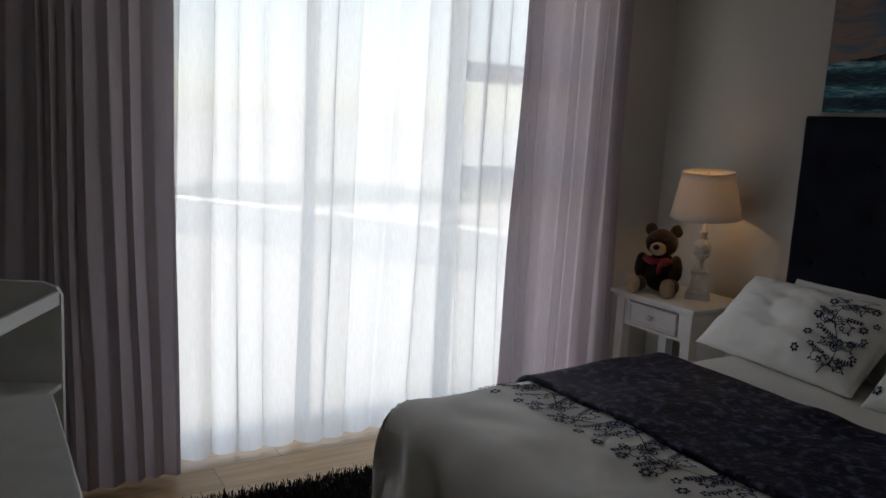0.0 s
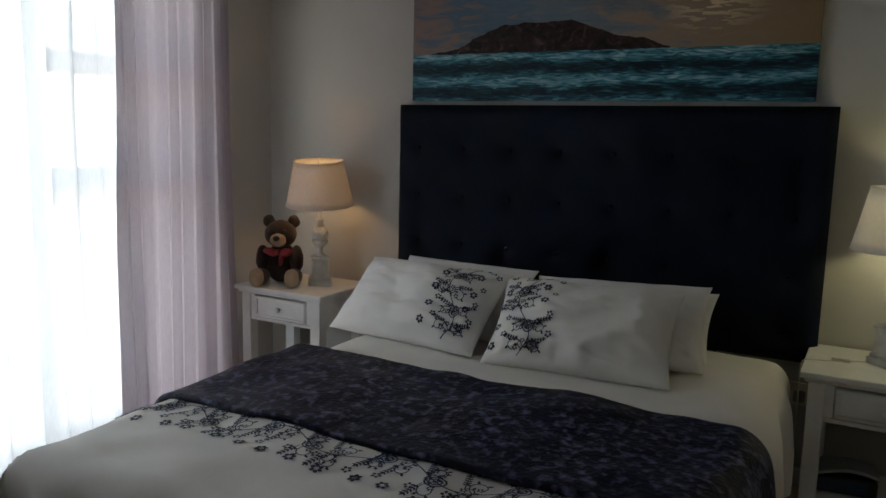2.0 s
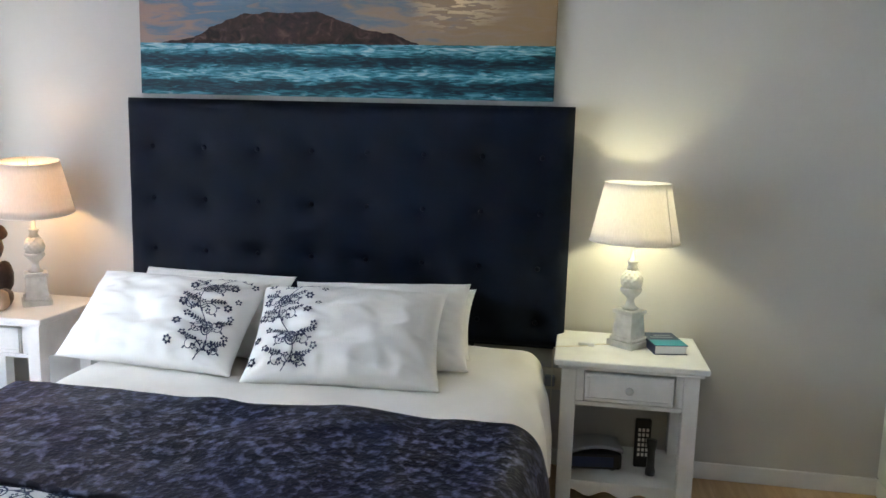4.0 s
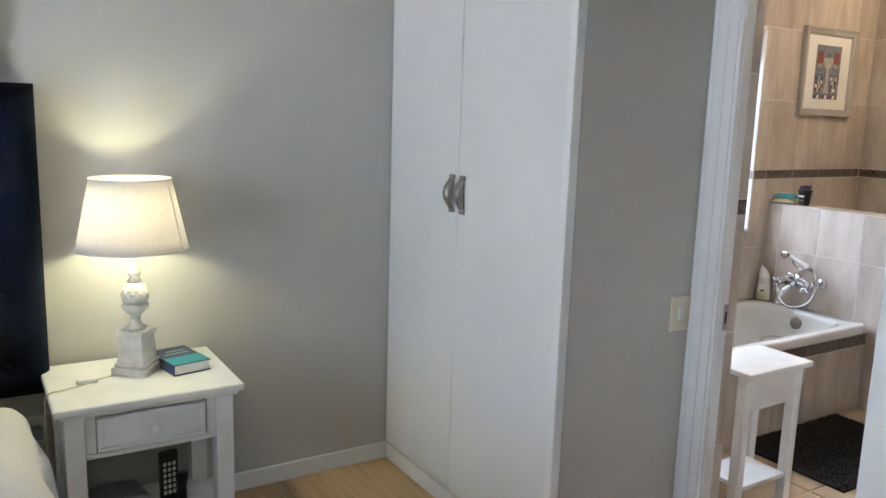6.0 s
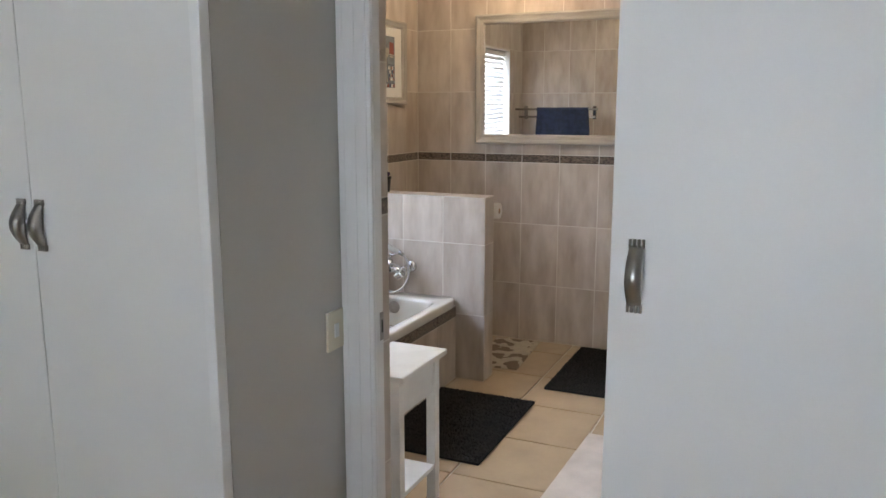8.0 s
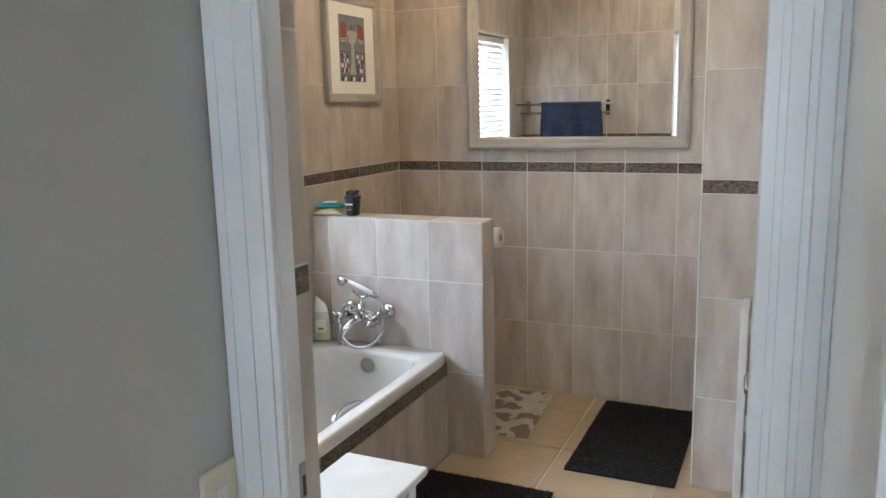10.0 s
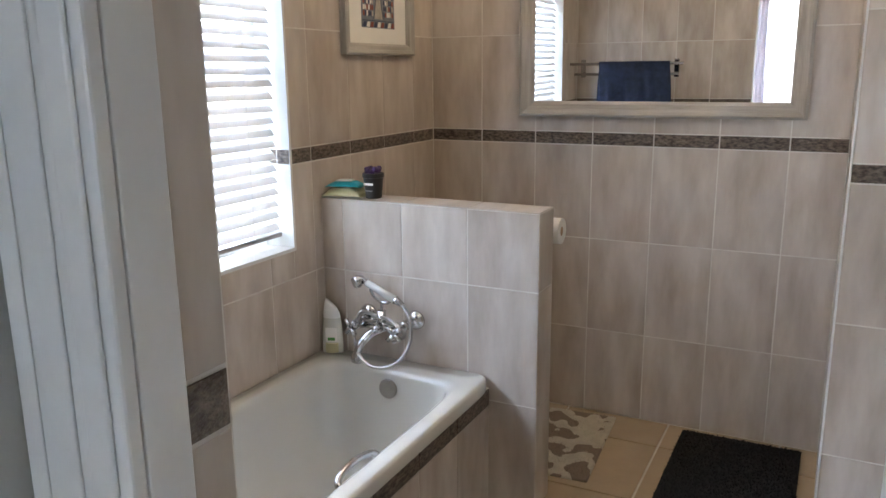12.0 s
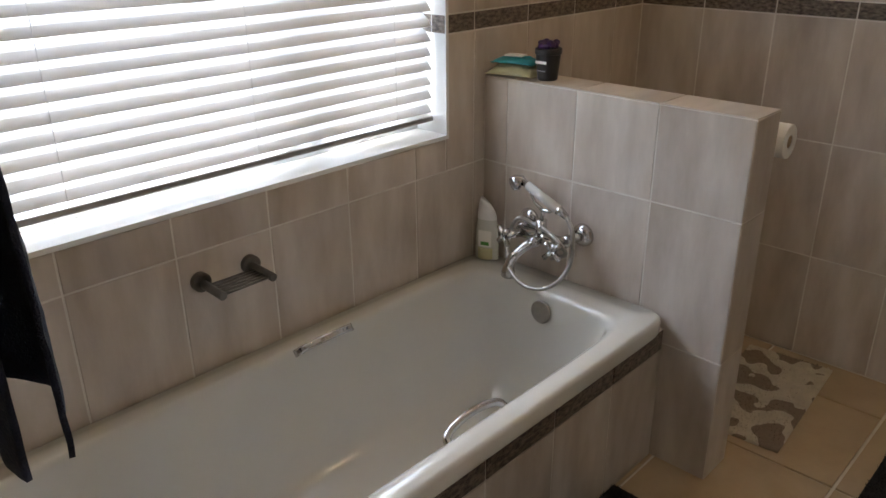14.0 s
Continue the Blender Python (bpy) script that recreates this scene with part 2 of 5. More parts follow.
def grid(nu, nv, f, closed_u=False):
    b = bmesh.new()
    vs = [[b.verts.new(f(i / nu, j / nv)) for j in range(nv + 1)] for i in range(nu + (0 if closed_u else 1))]
    for i in range(nu):
        k = (i + 1) % len(vs)
        for j in range(nv):
            b.faces.new((vs[i][j], vs[k][j], vs[k][j + 1], vs[i][j + 1]))
    return b


def thicken(ob, t, off=-1):
    m = ob.modifiers.new("thickness", "SOLIDIFY")
    m.thickness, m.offset = t, off
    return ob


def structure(ob, label=""):
    return tagged(ob, label, "", "", "structure")


# ---- plan ----
W = W_IN          # outer wall behind the bed and the bath
NY = 2.82         # window wall of the bedroom
WF = -1.47        # wardrobe fronts
DY = -2.06        # bathroom wall, bedroom side
BY = -2.160       # bathroom wall, bathroom side
MY = -4.95        # mirror wall
PIER = 1.842      # end of the boxed-in wall
PY = -4.11
LX = -1.3         # wall across the bedroom
CEIL = 2.55
BR = 0.7          # far side wall of the bathroom

# floors
fl = structure(part("floor", box(LX - 0.15, W + 0.2, DY - 0.07, NY + 0.2, -0.2, -0.012), M_OAK), "pale oak laminate floor of the bedroom")
fb = structure(part("floor_bathroom", box(BR - 0.1, W + 0.2, MY - 0.2, DY - 0.07, -0.2, -0.006), M_GROUT), "cream tiled bathroom floor")
structure(part("ceiling", box(LX - 0.15, W + 0.2, MY - 0.2, NY + 0.2, CEIL, CEIL + 0.15), M_CEIL), "plain white ceiling")

# walls: bedroom
bm = box(LX - 0.2, 0.75, NY, NY + 0.2, 0, CEIL)
box(3.0, W, NY, NY + 0.2, 0, CEIL, bm=bm)
box(0.75, 3.0, NY, NY + 0.2, 2.25, CEIL, bm=bm)
structure(part("wall_north", bm, M_WALL), "grey painted wall around the wide window")
structure(part("wall_east", box(W, W + 0.2, BY, NY + 0.2, 0, CEIL), M_WALL), "warm grey painted wall behind the bed")
structure(part("wall_west", box(LX - 0.2, LX, DY, NY, 0, CEIL), M_WALL), "warm grey painted wall")
bm = box(2.43, W, DY - 0.08, DY, 0, CEIL)
box(LX, 1.475, DY - 0.08, DY, 0, CEIL, bm=bm)
box(1.475, 2.43, DY - 0.08, DY, 2.08, CEIL, bm=bm)
structure(part("wall_south", bm, M_WALL), "grey painted wall with the bathroom doorway")
structure(part("wall_switch", box(2.43, 2.452, DY, WF - 0.031, 0, CEIL), M_WALL), "grey painted end wall beside the wardrobe")
structure(part("wall_passage", box(1.43, 1.468, DY, WF - 0.02, 0, CEIL), M_WALL), "grey end wall of the second wardrobe")

# walls: bathroom
WY0, WY1, WZ0, WZ1 = -3.865, -2.60, 0.915, 2.06
bm = box(W + 0.0018, W + 0.22, MY - 0.2, WY0 - 0.013, 0, CEIL)
box(W + 0.0018, W + 0.22, WY1 + 0.013, BY, 0, CEIL, bm=bm)
box(W + 0.0018, W + 0.22, WY0 - 0.013, WY1 + 0.013, 0, WZ0 - 0.013, bm=bm)
box(W + 0.0018, W + 0.22, WY0 - 0.013, WY1 + 0.013, WZ1 + 0.013, CEIL, bm=bm)
wall_bath_e = structure(part("wall_bath_east", bm, M_GROUT), "beige tiled wall with the blind window")
wall_mirror = structure(part("wall_bath_south", box(BR, W + 0.0018, MY - 0.2, MY - 0.0018, 0, CEIL), M_GROUT), "beige tiled wall with a brown mosaic band")
wall_pier = structure(part("wall_pier", box(BR, PIER - 0.0018, MY - 0.0018, PY - 0.0018, 0, CEIL), M_GROUT), "beige tiled projecting wall")
bm = box(2.3218, W, BY + 0.0018, DY - 0.081, 0, CEIL)
box(2.3218, 2.4285, DY - 0.081, DY - 0.046, 0, 2.06, bm=bm)
box(BR, 1.57, BY + 0.0018, DY - 0.081, 0, CEIL, bm=bm)
box(1.57, 2.3218, BY + 0.0018, DY - 0.081, 2.08, CEIL, bm=bm)
wall_door = structure(part("wall_bath_north", bm, M_GROUT), "beige tiled wall beside the doorway")
structure(part("wall_bath_west", box(BR - 0.1, BR, MY, DY, 0, CEIL), M_TILE), "beige tiled wall")
pony = structure(part("half_wall", box(2.7218, W, -4.1772, -4.0418, 0, 1.0685), M_GROUT), "low beige tiled wall at the end of the bath")

# window reveal in the bathroom
bm = box(W - 0.003, W + 0.2, WY0 - 0.01, WY1 + 0.01, WZ0 - 0.012, WZ0)
structure(part("window_sill", bm, M_WHITE), "white painted window sill")
bm = box(W - 0.002, W + 0.2, WY0 - 0.012, WY0, WZ0, WZ1)
box(W - 0.002, W + 0.2, WY1, WY1 + 0.012, WZ0, WZ1, bm=bm)
box(W - 0.002, W + 0.2, WY0, WY1, WZ1, WZ1 + 0.012, bm=bm)
structure(part("window_reveal", bm, M_WHITE), "white plastered window reveal")

# ---- doors, trim, windows ----
# casing of the bathroom doorway: stepped moulding on both sides and over the head
def casing(name, x0, x1, inner_left):
    s = 1 if inner_left else -1
    a, b = (x0, x1)
    ob = structure(part(name, box(a, b, DY + 0.001, DY + 0.016, 0, 2.15, 0.003), M_WHITE), "white moulded door casing")
    w = b - a
    part("moulding", box(a + 0.012, a + 0.012 + w * 0.22, DY + 0.016, DY + 0.021, 0, 2.15, 0.0024), M_WHITE, ob)
    part("moulding", box(a + w * 0.45, a + w * 0.70, DY + 0.016, DY + 0.019, 0, 2.15, 0.0014), M_WHITE, ob)
    part("moulding", box(a + w * 0.80, b - 0.002, DY + 0.016, DY + 0.018, 0, 2.15, 0.0009), M_WHITE, ob)
    return ob


casing("trim_casing_a", 2.314, 2.428, True)
casing("trim_casing_b", 1.472, 1.566, False)
structure(part("trim_casing_head", box(1.566, 2.314, DY + 0.002, DY + 0.02, 2.05, 2.145, 0.004), M_WHITE), "white door casing over the doorway")
jl = structure(part("trim_jamb_a", box(2.314, 2.4285, DY - 0.045, DY, 0, 2.06, 0.002), M_WHITE), "white wooden door jamb")
part("strike_plate", box(2.3105, 2.3135, DY - 0.040, DY - 0.020, 0.84, 0.93, 0.001), M_NICKEL, jl, "nickel strike plate")
# no opening is cut: a black block paints the shade inside the latch hole
part("latch_hole_shade", box(2.3095, 2.3103, DY - 0.035, DY - 0.026, 0.865, 0.905), M_BLACK, jl, "thin black block for the shade in the latch hole")
jr = structure(part("trim_jamb_b", box(1.48, 1.566, DY - 0.08, DY, 0, 2.06, 0.002), M_WHITE), "white wooden door jamb")

# the bathroom door, standing open into the bathroom
door = tagged(new("door_1"), "white painted bathroom door standing open", "door", "", "structure")
door.matrix_world = pose(1.532, BY - 0.02, 0, 0, 0, -90.5)
part("leaf", box(0, 0.74, -0.02, 0.02, 0.01, 2.03, 0.003), M_WHITE, door)
hp = part("backplate", box(0.66, 0.70, 0.0205, 0.026, 0.80, 1.0, 0.002), M_CHROME, door, "chrome backplate")
bm = tube([(0.68, 0.026, 0.93), (0.68, 0.068, 0.93)], 0.009)
tube(curve_pts([(0.685, 0.068, 0.93), (0.64, 0.07, 0.932), (0.575, 0.066, 0.926)]), 0.009, bm=bm)
part("lever", bm, M_CHROME, door, "chrome lever handle", True)

# skirting
sk = structure(part("baseboard_east", box(W - 0.016, W - 0.001, WF, NY, 0, 0.075, 0.004), M_WHITE), "white painted skirting board")
structure(part("baseboard_north", box(3.0, W - 0.016, NY - 0.015, NY - 0.001, 0, 0.075, 0.004), M_WHITE), "white painted skirting board")
structure(part("baseboard_west", box(LX + 0.001, LX + 0.016, WF, NY, 0, 0.075, 0.004), M_WHITE), "white painted skirting board")

# light switch
sw = thing("light_switch", 2.43, -1.995, 0.884, "ivory plastic light switch on the end wall", "switch", -90)
part("plate", box(-0.045, 0.045, -0.010, -0.001, -0.062, 0.062, 0.003), M_PLASTIC, sw)
part("rocker", box(-0.012, 0.012, -0.015, -0.0102, -0.022, 0.022, 0.002), M_FURN, sw, "white rocker")

# bedroom window: sliding door with a narrow side bay
wx0, wx1, wz1 = 0.75, 3.0, 2.25
win = structure(part("window_1", box(wx0, wx1, NY + 0.06, NY + 0.13, 0.0, 0.04, 0.003), M_FRAME), "wide white aluminium sliding window with side panes")
for a, b in ((wx0, wx0 + 0.06), (2.14, 2.21), (wx1 - 0.06, wx1)):
    part("post", box(a, b, NY + 0.055, NY + 0.125, 0.04, wz1 - 0.05, 0.003), M_FRAME, win)
part("head", box(wx0, wx1, NY + 0.06, NY + 0.13, wz1 - 0.05, wz1, 0.003), M_FRAME, win)
part("post", box(1.40, 1.45, NY + 0.06, NY + 0.12, 0.04, wz1 - 0.05, 0.003), M_FRAME, win)
for a, b in ((1.675, 1.775), (1.16, 1.255)):
    part("transom", box(2.21, wx1 - 0.06, NY + 0.06, NY + 0.12, a, b, 0.003), M_FRAME, win)
def pane(parent, *q):
    p = part("pane", box(*q), M_GLASS, parent, "clear glass pane")
    p.visible_shadow = False
for a, b in ((0.81, 1.40), (1.45, 2.14)):
    pane(win, a, b, NY + 0.085, NY + 0.091, 0.04, wz1 - 0.05)
for a, b in ((0.04, 1.16), (1.255, 1.675), (1.775, wz1 - 0.05)):
    pane(win, 2.21, wx1 - 0.06, NY + 0.085, NY + 0.091, a, b)

# bathroom window
w2 = structure(part("window_2", box(W + 0.12, W + 0.17, WY0, WY1, WZ0, WZ0 + 0.05, 0.003), M_FRAME), "white framed bathroom window behind the blind")
part("head", box(W + 0.12, W + 0.17, WY0, WY1, WZ1 - 0.05, WZ1, 0.003), M_FRAME, w2)
for a in (WY0, WY0 + 0.36, WY0 + 0.44, WY1 - 0.05):
    part("post", box(W + 0.122, W + 0.168, a, a + 0.05, WZ0 + 0.05, WZ1 - 0.05, 0.003), M_FRAME, w2)
part("transom", box(W + 0.122, W + 0.168, WY0 + 0.05, WY0 + 0.36, 1.52, 1.56, 0.003), M_FRAME, w2)
part("casement_stay", box(W + 0.10, W + 0.118, WY0 + 0.10, WY0 + 0.24, WZ0 + 0.055, WZ0 + 0.067, 0.002), M_DARKMETAL, w2, "dark metal window stay")
pane(w2, W + 0.14, W + 0.146, WY0 + 0.05, WY0 + 0.36, WZ0 + 0.05, WZ1 - 0.05)
pane(w2, W + 0.14, W + 0.146, WY0 + 0.49, WY1 - 0.05, WZ0 + 0.05, WZ1 - 0.05)

# venetian blind in the reveal
bl = thing("venetian_blind", W + 0.06, (WY0 + WY1) / 2, WZ1, "white venetian blind with tilted slats, lowered", "blind")
hw = (WY1 - WY0) / 2 - 0.015
part("headrail", box(-0.025, 0.025, -hw, hw, -0.045, -0.005, 0.003), M_BLIND, bl)
slat_b = grid(2, 10, lambda u, v: (-0.025 + 0.050 * u, -hw + 2 * hw * v, 0.004 * (1 - (2 * u - 1) ** 2) + 0.0015 * math.sin(9 * v)))
slat = part("slat", slat_b, M_BLIND, bl)
thicken(slat, 0.002)
n_slat = 25
for i in range(n_slat):
    s = slat if i == 0 else slat.copy()
    if i:
        scene.collection.objects.link(s)
        s.parent = bl
    s.matrix_local = pose(0, 0, -0.07 - i * 0.0412, 0, -47 + random.uniform(-1.5, 1.5), 0) @ pose(0, 0, 0, random.uniform(-0.25, 0.25), 0, 0)
part("bottom_rail", box(-0.024, 0.024, -hw, hw, -1.105, -1.088, 0.004), M_NICKEL, bl, "grey bottom rail")
for y in (-hw + 0.15, 0.0, hw - 0.15):
    part("ladder_cord", tube([(-0.026, y, -0.05), (-0.026, y, -1.09)], 0.0008, seg=5), M_BLIND, bl)
    part("ladder_cord", tube([(0.026, y, -0.05), (0.026, y, -1.09)], 0.0008, seg=5), M_BLIND, bl)


# ---- outside ----
# unseen overhang, added to cut sun and high sky at the bedroom window
structure(part("added_eave", box(LX - 0.3, W + 0.45, NY + 0.2, NY + 0.50, CEIL + 0.02, CEIL + 0.14), M_RENDER), "unseen white eave added to shade the window from above")
structure(part("ground", box(-300, 300, -300, 300, -0.6, -0.25), M_PAVE), "pale brick paving around the house")
bw = thing("garden_wall", 4.2, 9.0, -0.25, "low white rendered garden wall", "wall", -55)
part("wall", box(-9, 9, -0.1, 0.1, 0, 0.45, 0.01), M_RENDER, bw)
part("coping", box(-9, 9, -0.14, 0.14, 0.45, 0.50, 0.01), M_RENDER, bw)
rnd = random.Random(4)
hedge_b = bmesh.new()
for i in range(5000):
    x = rnd.uniform(-6, 20)
    h = 0.32 + 0.2 * noise.noise((x * 0.5, 0, 0))
    p = Vector((x, 15 + rnd.uniform(-0.6, 0.6), -0.25 + rnd.uniform(0, h)))
    a, c = Vector([rnd.uniform(-1, 1) for _ in range(3)]).normalized(), Vector([rnd.uniform(-1, 1) for _ in range(3)]).normalized()
    vs = [hedge_b.verts.new(p + q) for q in (a * 0.13, c * 0.07, -a * 0.13, -c * 0.07)]
    hedge_b.faces.new(vs)
tagged(part("hedge", hedge_b, M_LEAF), "low green hedge beyond the paving", "hedge", "", "stuff")
nb = thing("neighbour_house", 9.5, -3.2, -0.25, "pale rendered neighbouring house with small windows", "house")
part("wall", box(0, 6, -7, 7, 0, 2.9), M_RENDER, nb)
part("roof", box(-0.3, 6.3, -7.3, 7.3, 2.9, 3.05), M_GREY, nb)
for y in (-0.6, 0.5):
    nw = part("window", box(-0.03, 0.0, y - 0.4, y + 0.4, 1.1, 2.1), M_FRAME, nb)
    part("pane", box(-0.035, -0.031, y - 0.34, y + 0.34, 1.16, 2.04), M_GREY, nw)


# ---- bedroom: wardrobes ----
def bow_handle(parent, x, z, y):
    """A bowed pull with combed ends, standing out of a front that faces +y."""
    pts = [(x, y + 0.003 + 0.030 * math.sin(math.pi * k / 12), z - 0.058 + 0.116 * k / 12) for k in range(13)]
    b = bmesh.new()
    rings = []
    for k, p in enumerate(pts):
        w = 0.0125 + 0.002 * math.sin(math.pi * k / 12)
        rings.append([b.verts.new((p[0] + sx * w, p[1] + (0.004 if sy > 0 else -0.001 - 0.022 * math.sin(math.pi * k / 12)), p[2])) for sx, sy in ((-1, -1), (1, -1), (1, 1), (-1, 1))])
    for a, c in zip(rings, rings[1:]):
        for i in range(4):
            b.faces.new((a[i], a[(i + 1) % 4], c[(i + 1) % 4], c[i]))
    b.faces.new(rings[0][::-1])
    b.faces.new(rings[-1])
    bmesh.ops.recalc_face_normals(b, faces=b.faces[:])
    for s in (-1, 1):
        for i in range(4):
            box(x - 0.0145 + i * 0.008, x - 0.0095 + i * 0.008, y + 0.0005, y + 0.009, z + s * 0.062 - 0.008, z + s * 0.062 + 0.008, bm=b)
    return part("handle", b, M_NICKEL, parent, "bowed brushed nickel handle", True)


def wardrobe(x0, x1, splits, handles, label):
    wd = thing("wardrobe", (x0 + x1) / 2, WF - 0.3, 0, label, "wardrobe", 0, "fitted wardrobes")
    cx = (x0 + x1) / 2
    o = 0.3
    part("body", box(x0 + 0.002 - cx, x1 - 0.002 - cx, -0.288, 0.278, 0.075, CEIL - 0.003), M_MELAMINE, wd)
    part("plinth", box(x0 - cx + 0.003, x1 - cx - 0.003, -0.28, 0.302, 0.0, 0.073, 0.003), M_WHITE, wd, "white skirting along the wardrobe")
    edges = [x0, *splits, x1]
    for i, (a, b) in enumerate(zip(edges, edges[1:])):
        d = part("door", box(a - cx + 0.0015, b - cx - 0.0015, 0.281, 0.299, 0.08, CEIL - 0.01, 0.002), M_MELAMINE, wd)
        hx = handles[i]
        if hx is not None:
            bow_handle(d, hx - cx, 1.245, 0.299)
    return wd


wd1 = wardrobe(2.462, W - 0.004, [3.045], [3.010, 3.080], "white two-door fitted wardrobe with bowed nickel handles")
structure(part("trim_wardrobe", box(2.430, 2.4605, WF - 0.03, WF + 0.006, 0, CEIL - 0.004, 0.003), M_WHITE), "white trim down the wardrobe end")
wd2 = wardrobe(LX + 0.004, 1.476, [-0.55, 0.05, 0.65], [None, None, 0.62, 1.425], "white fitted wardrobe beside the bathroom passage")


# ---- bedroom: bed ----
def drape(x0, x1, y0, y1, z, r, fx0, fx1, fy0, fy1, low, seed, wob, lift=0.0, puff=0.03):
    """A cover laid over a bed top x0..x1, y0..y1 at height z with round edges; fx, fy: how far it goes on past each side."""
    def f(u, v):
        sx = (x0 - fx0) + (x1 + fx1 - x0 + fx0) * u
        sy = (y0 - fy0) + (y1 + fy1 - y0 + fy0) * v
        def fold(s, a, b):
            if s < a + r:
                d = a + r - s
            elif s > b - r:
                d = s - (b - r)
            else:
                return s, 0.0
            ang = min(d / r, math.pi / 2)
            side = r * math.sin(ang)
            down = r * (1 - math.cos(ang)) + max(0.0, d - r * math.pi / 2)
            return ((a + r - side) if s < a + r else (b - r + side)), down
        x, dx = fold(sx, x0, x1)
        y, dy = fold(sy, y0, y1)
        down = max(dx, dy) + 0.12 * min(dx, dy)
        nx = noise.noise((sx * 3.1 + seed, sy * 3.1, 0.3))
        n2 = noise.noise((sx * 9 + seed, sy * 9, 1.3))
        k = min(1.0, down / 0.25)
        ripple = (0.035 * math.sin(sx * 13 + 3 * nx + seed) if dy > dx else 0.035 * math.sin(sy * 13 + 3 * nx + seed)) * k
        zz = z - down + (1 - k) * (wob * nx + wob * 0.4 * n2 + puff * (1 - ((2 * v - 1) ** 4)))
        if dy >= dx and dy > 0:
            y += (ripple + lift * k) * (-1 if sy < (y0 + y1) / 2 else 1)
        elif dx > 0:
            x += (ripple + lift * k) * (-1 if sx < (x0 + x1) / 2 else 1)
        return (x, y, max(zz, low + 0.01 * n2))
    return f


BX0, BX1, BY0_, BY1_, BZ = 1.20, 3.43, -0.09, 1.68, 0.580
bed = thing("bed", 2.3, 0.79, 0, "double bed with white embroidered duvet and navy throw", "bed")
def under(ob, parent):
    ob.parent = parent
    ob.matrix_parent_inverse = parent.matrix_world.inverted()
    return ob
under(part("base", box(1.3, 3.42, 0.02, 1.56, 0.06, 0.34, 0.02), M_GREY), bed)["label"] = "dark upholstered bed base"
for x in (1.4, 3.3):
    for y in (0.1, 1.48):
        under(part("foot", lathe([(0.03, 0), (0.035, 0.06)], 12, at=(x, y, 0)), M_BLACK), bed)
under(part("mattress", box(1.24, 3.42, -0.03, 1.62, 0.34, 0.550, 0.06, seg=4), M_SHEET, smooth=True), bed)

# headboard: panels drawn in by rows of buttons
HB = (-0.135, 1.885, 0.56, 1.590)
hb = thing("headboard", 3.52, 0.83, 0.0, "tall navy velvet headboard with button tufting", "headboard")
cols, rws = 8, 4
def tuft(u, v):
    y, z = HB[0] + (HB[1] - HB[0]) * u, HB[2] + (HB[3] - HB[2]) * v
    e = min(u, 1 - u) * (HB[1] - HB[0])
    ez = min(v, 1 - v) * (HB[3] - HB[2])
    edge = 1 - math.exp(-min(e, ez) / 0.018)
    d = 9.0
    for i in range(cols):
        for j in range(rws):
            by = HB[0] + (HB[1] - HB[0]) * (i + 0.5) / cols
            bz = HB[3] - 0.215 - j * 0.235
            d = min(d, math.hypot(y - by, z - bz))
    dip = 0.036 * math.exp(-(d / 0.050) ** 1.1)
    return (3.52 - 0.05 * edge - 0.012 + dip, y, z)
under(part("front", grid(150, 84, tuft), M_NAVY, smooth=True), hb)
under(part("back", box(3.512, W - 0.004, HB[0] + 0.004, HB[1] - 0.004, HB[2] - 0.01, HB[3] - 0.004, 0.006), M_NAVY), hb)
for y in (0.30, 1.45):
    under(part("strut", box(3.53, 3.56, y - 0.04, y + 0.04, 0, HB[2] - 0.0105, 0.003), M_BLACK), hb)["label"] = "dark wooden strut"
for i in range(cols):
    for j in range(rws):
        by, bz = HB[0] + (HB[1] - HB[0]) * (i + 0.5) / cols, HB[3] - 0.215 - j * 0.235
        b = lathe([(0.0005, 0.008), (0.008, 0.006), (0.012, 0.0)], 10)
        bt = part("button", b, M_NAVY, None, smooth=True)
        bt.matrix_world = pose(3.484, by, bz, 0, -90, 0)
        under(bt, hb)


# embroidery: winding stems with curls, leaves, flowers and oval medallions, stitched on a surface
M_THREAD = mat("navy_thread", (0.020, 0.028, 0.075), 0.7, var=0.2, scale=40, grain=400, bump=0.3, tint=(0.035, 0.045, 0.10))


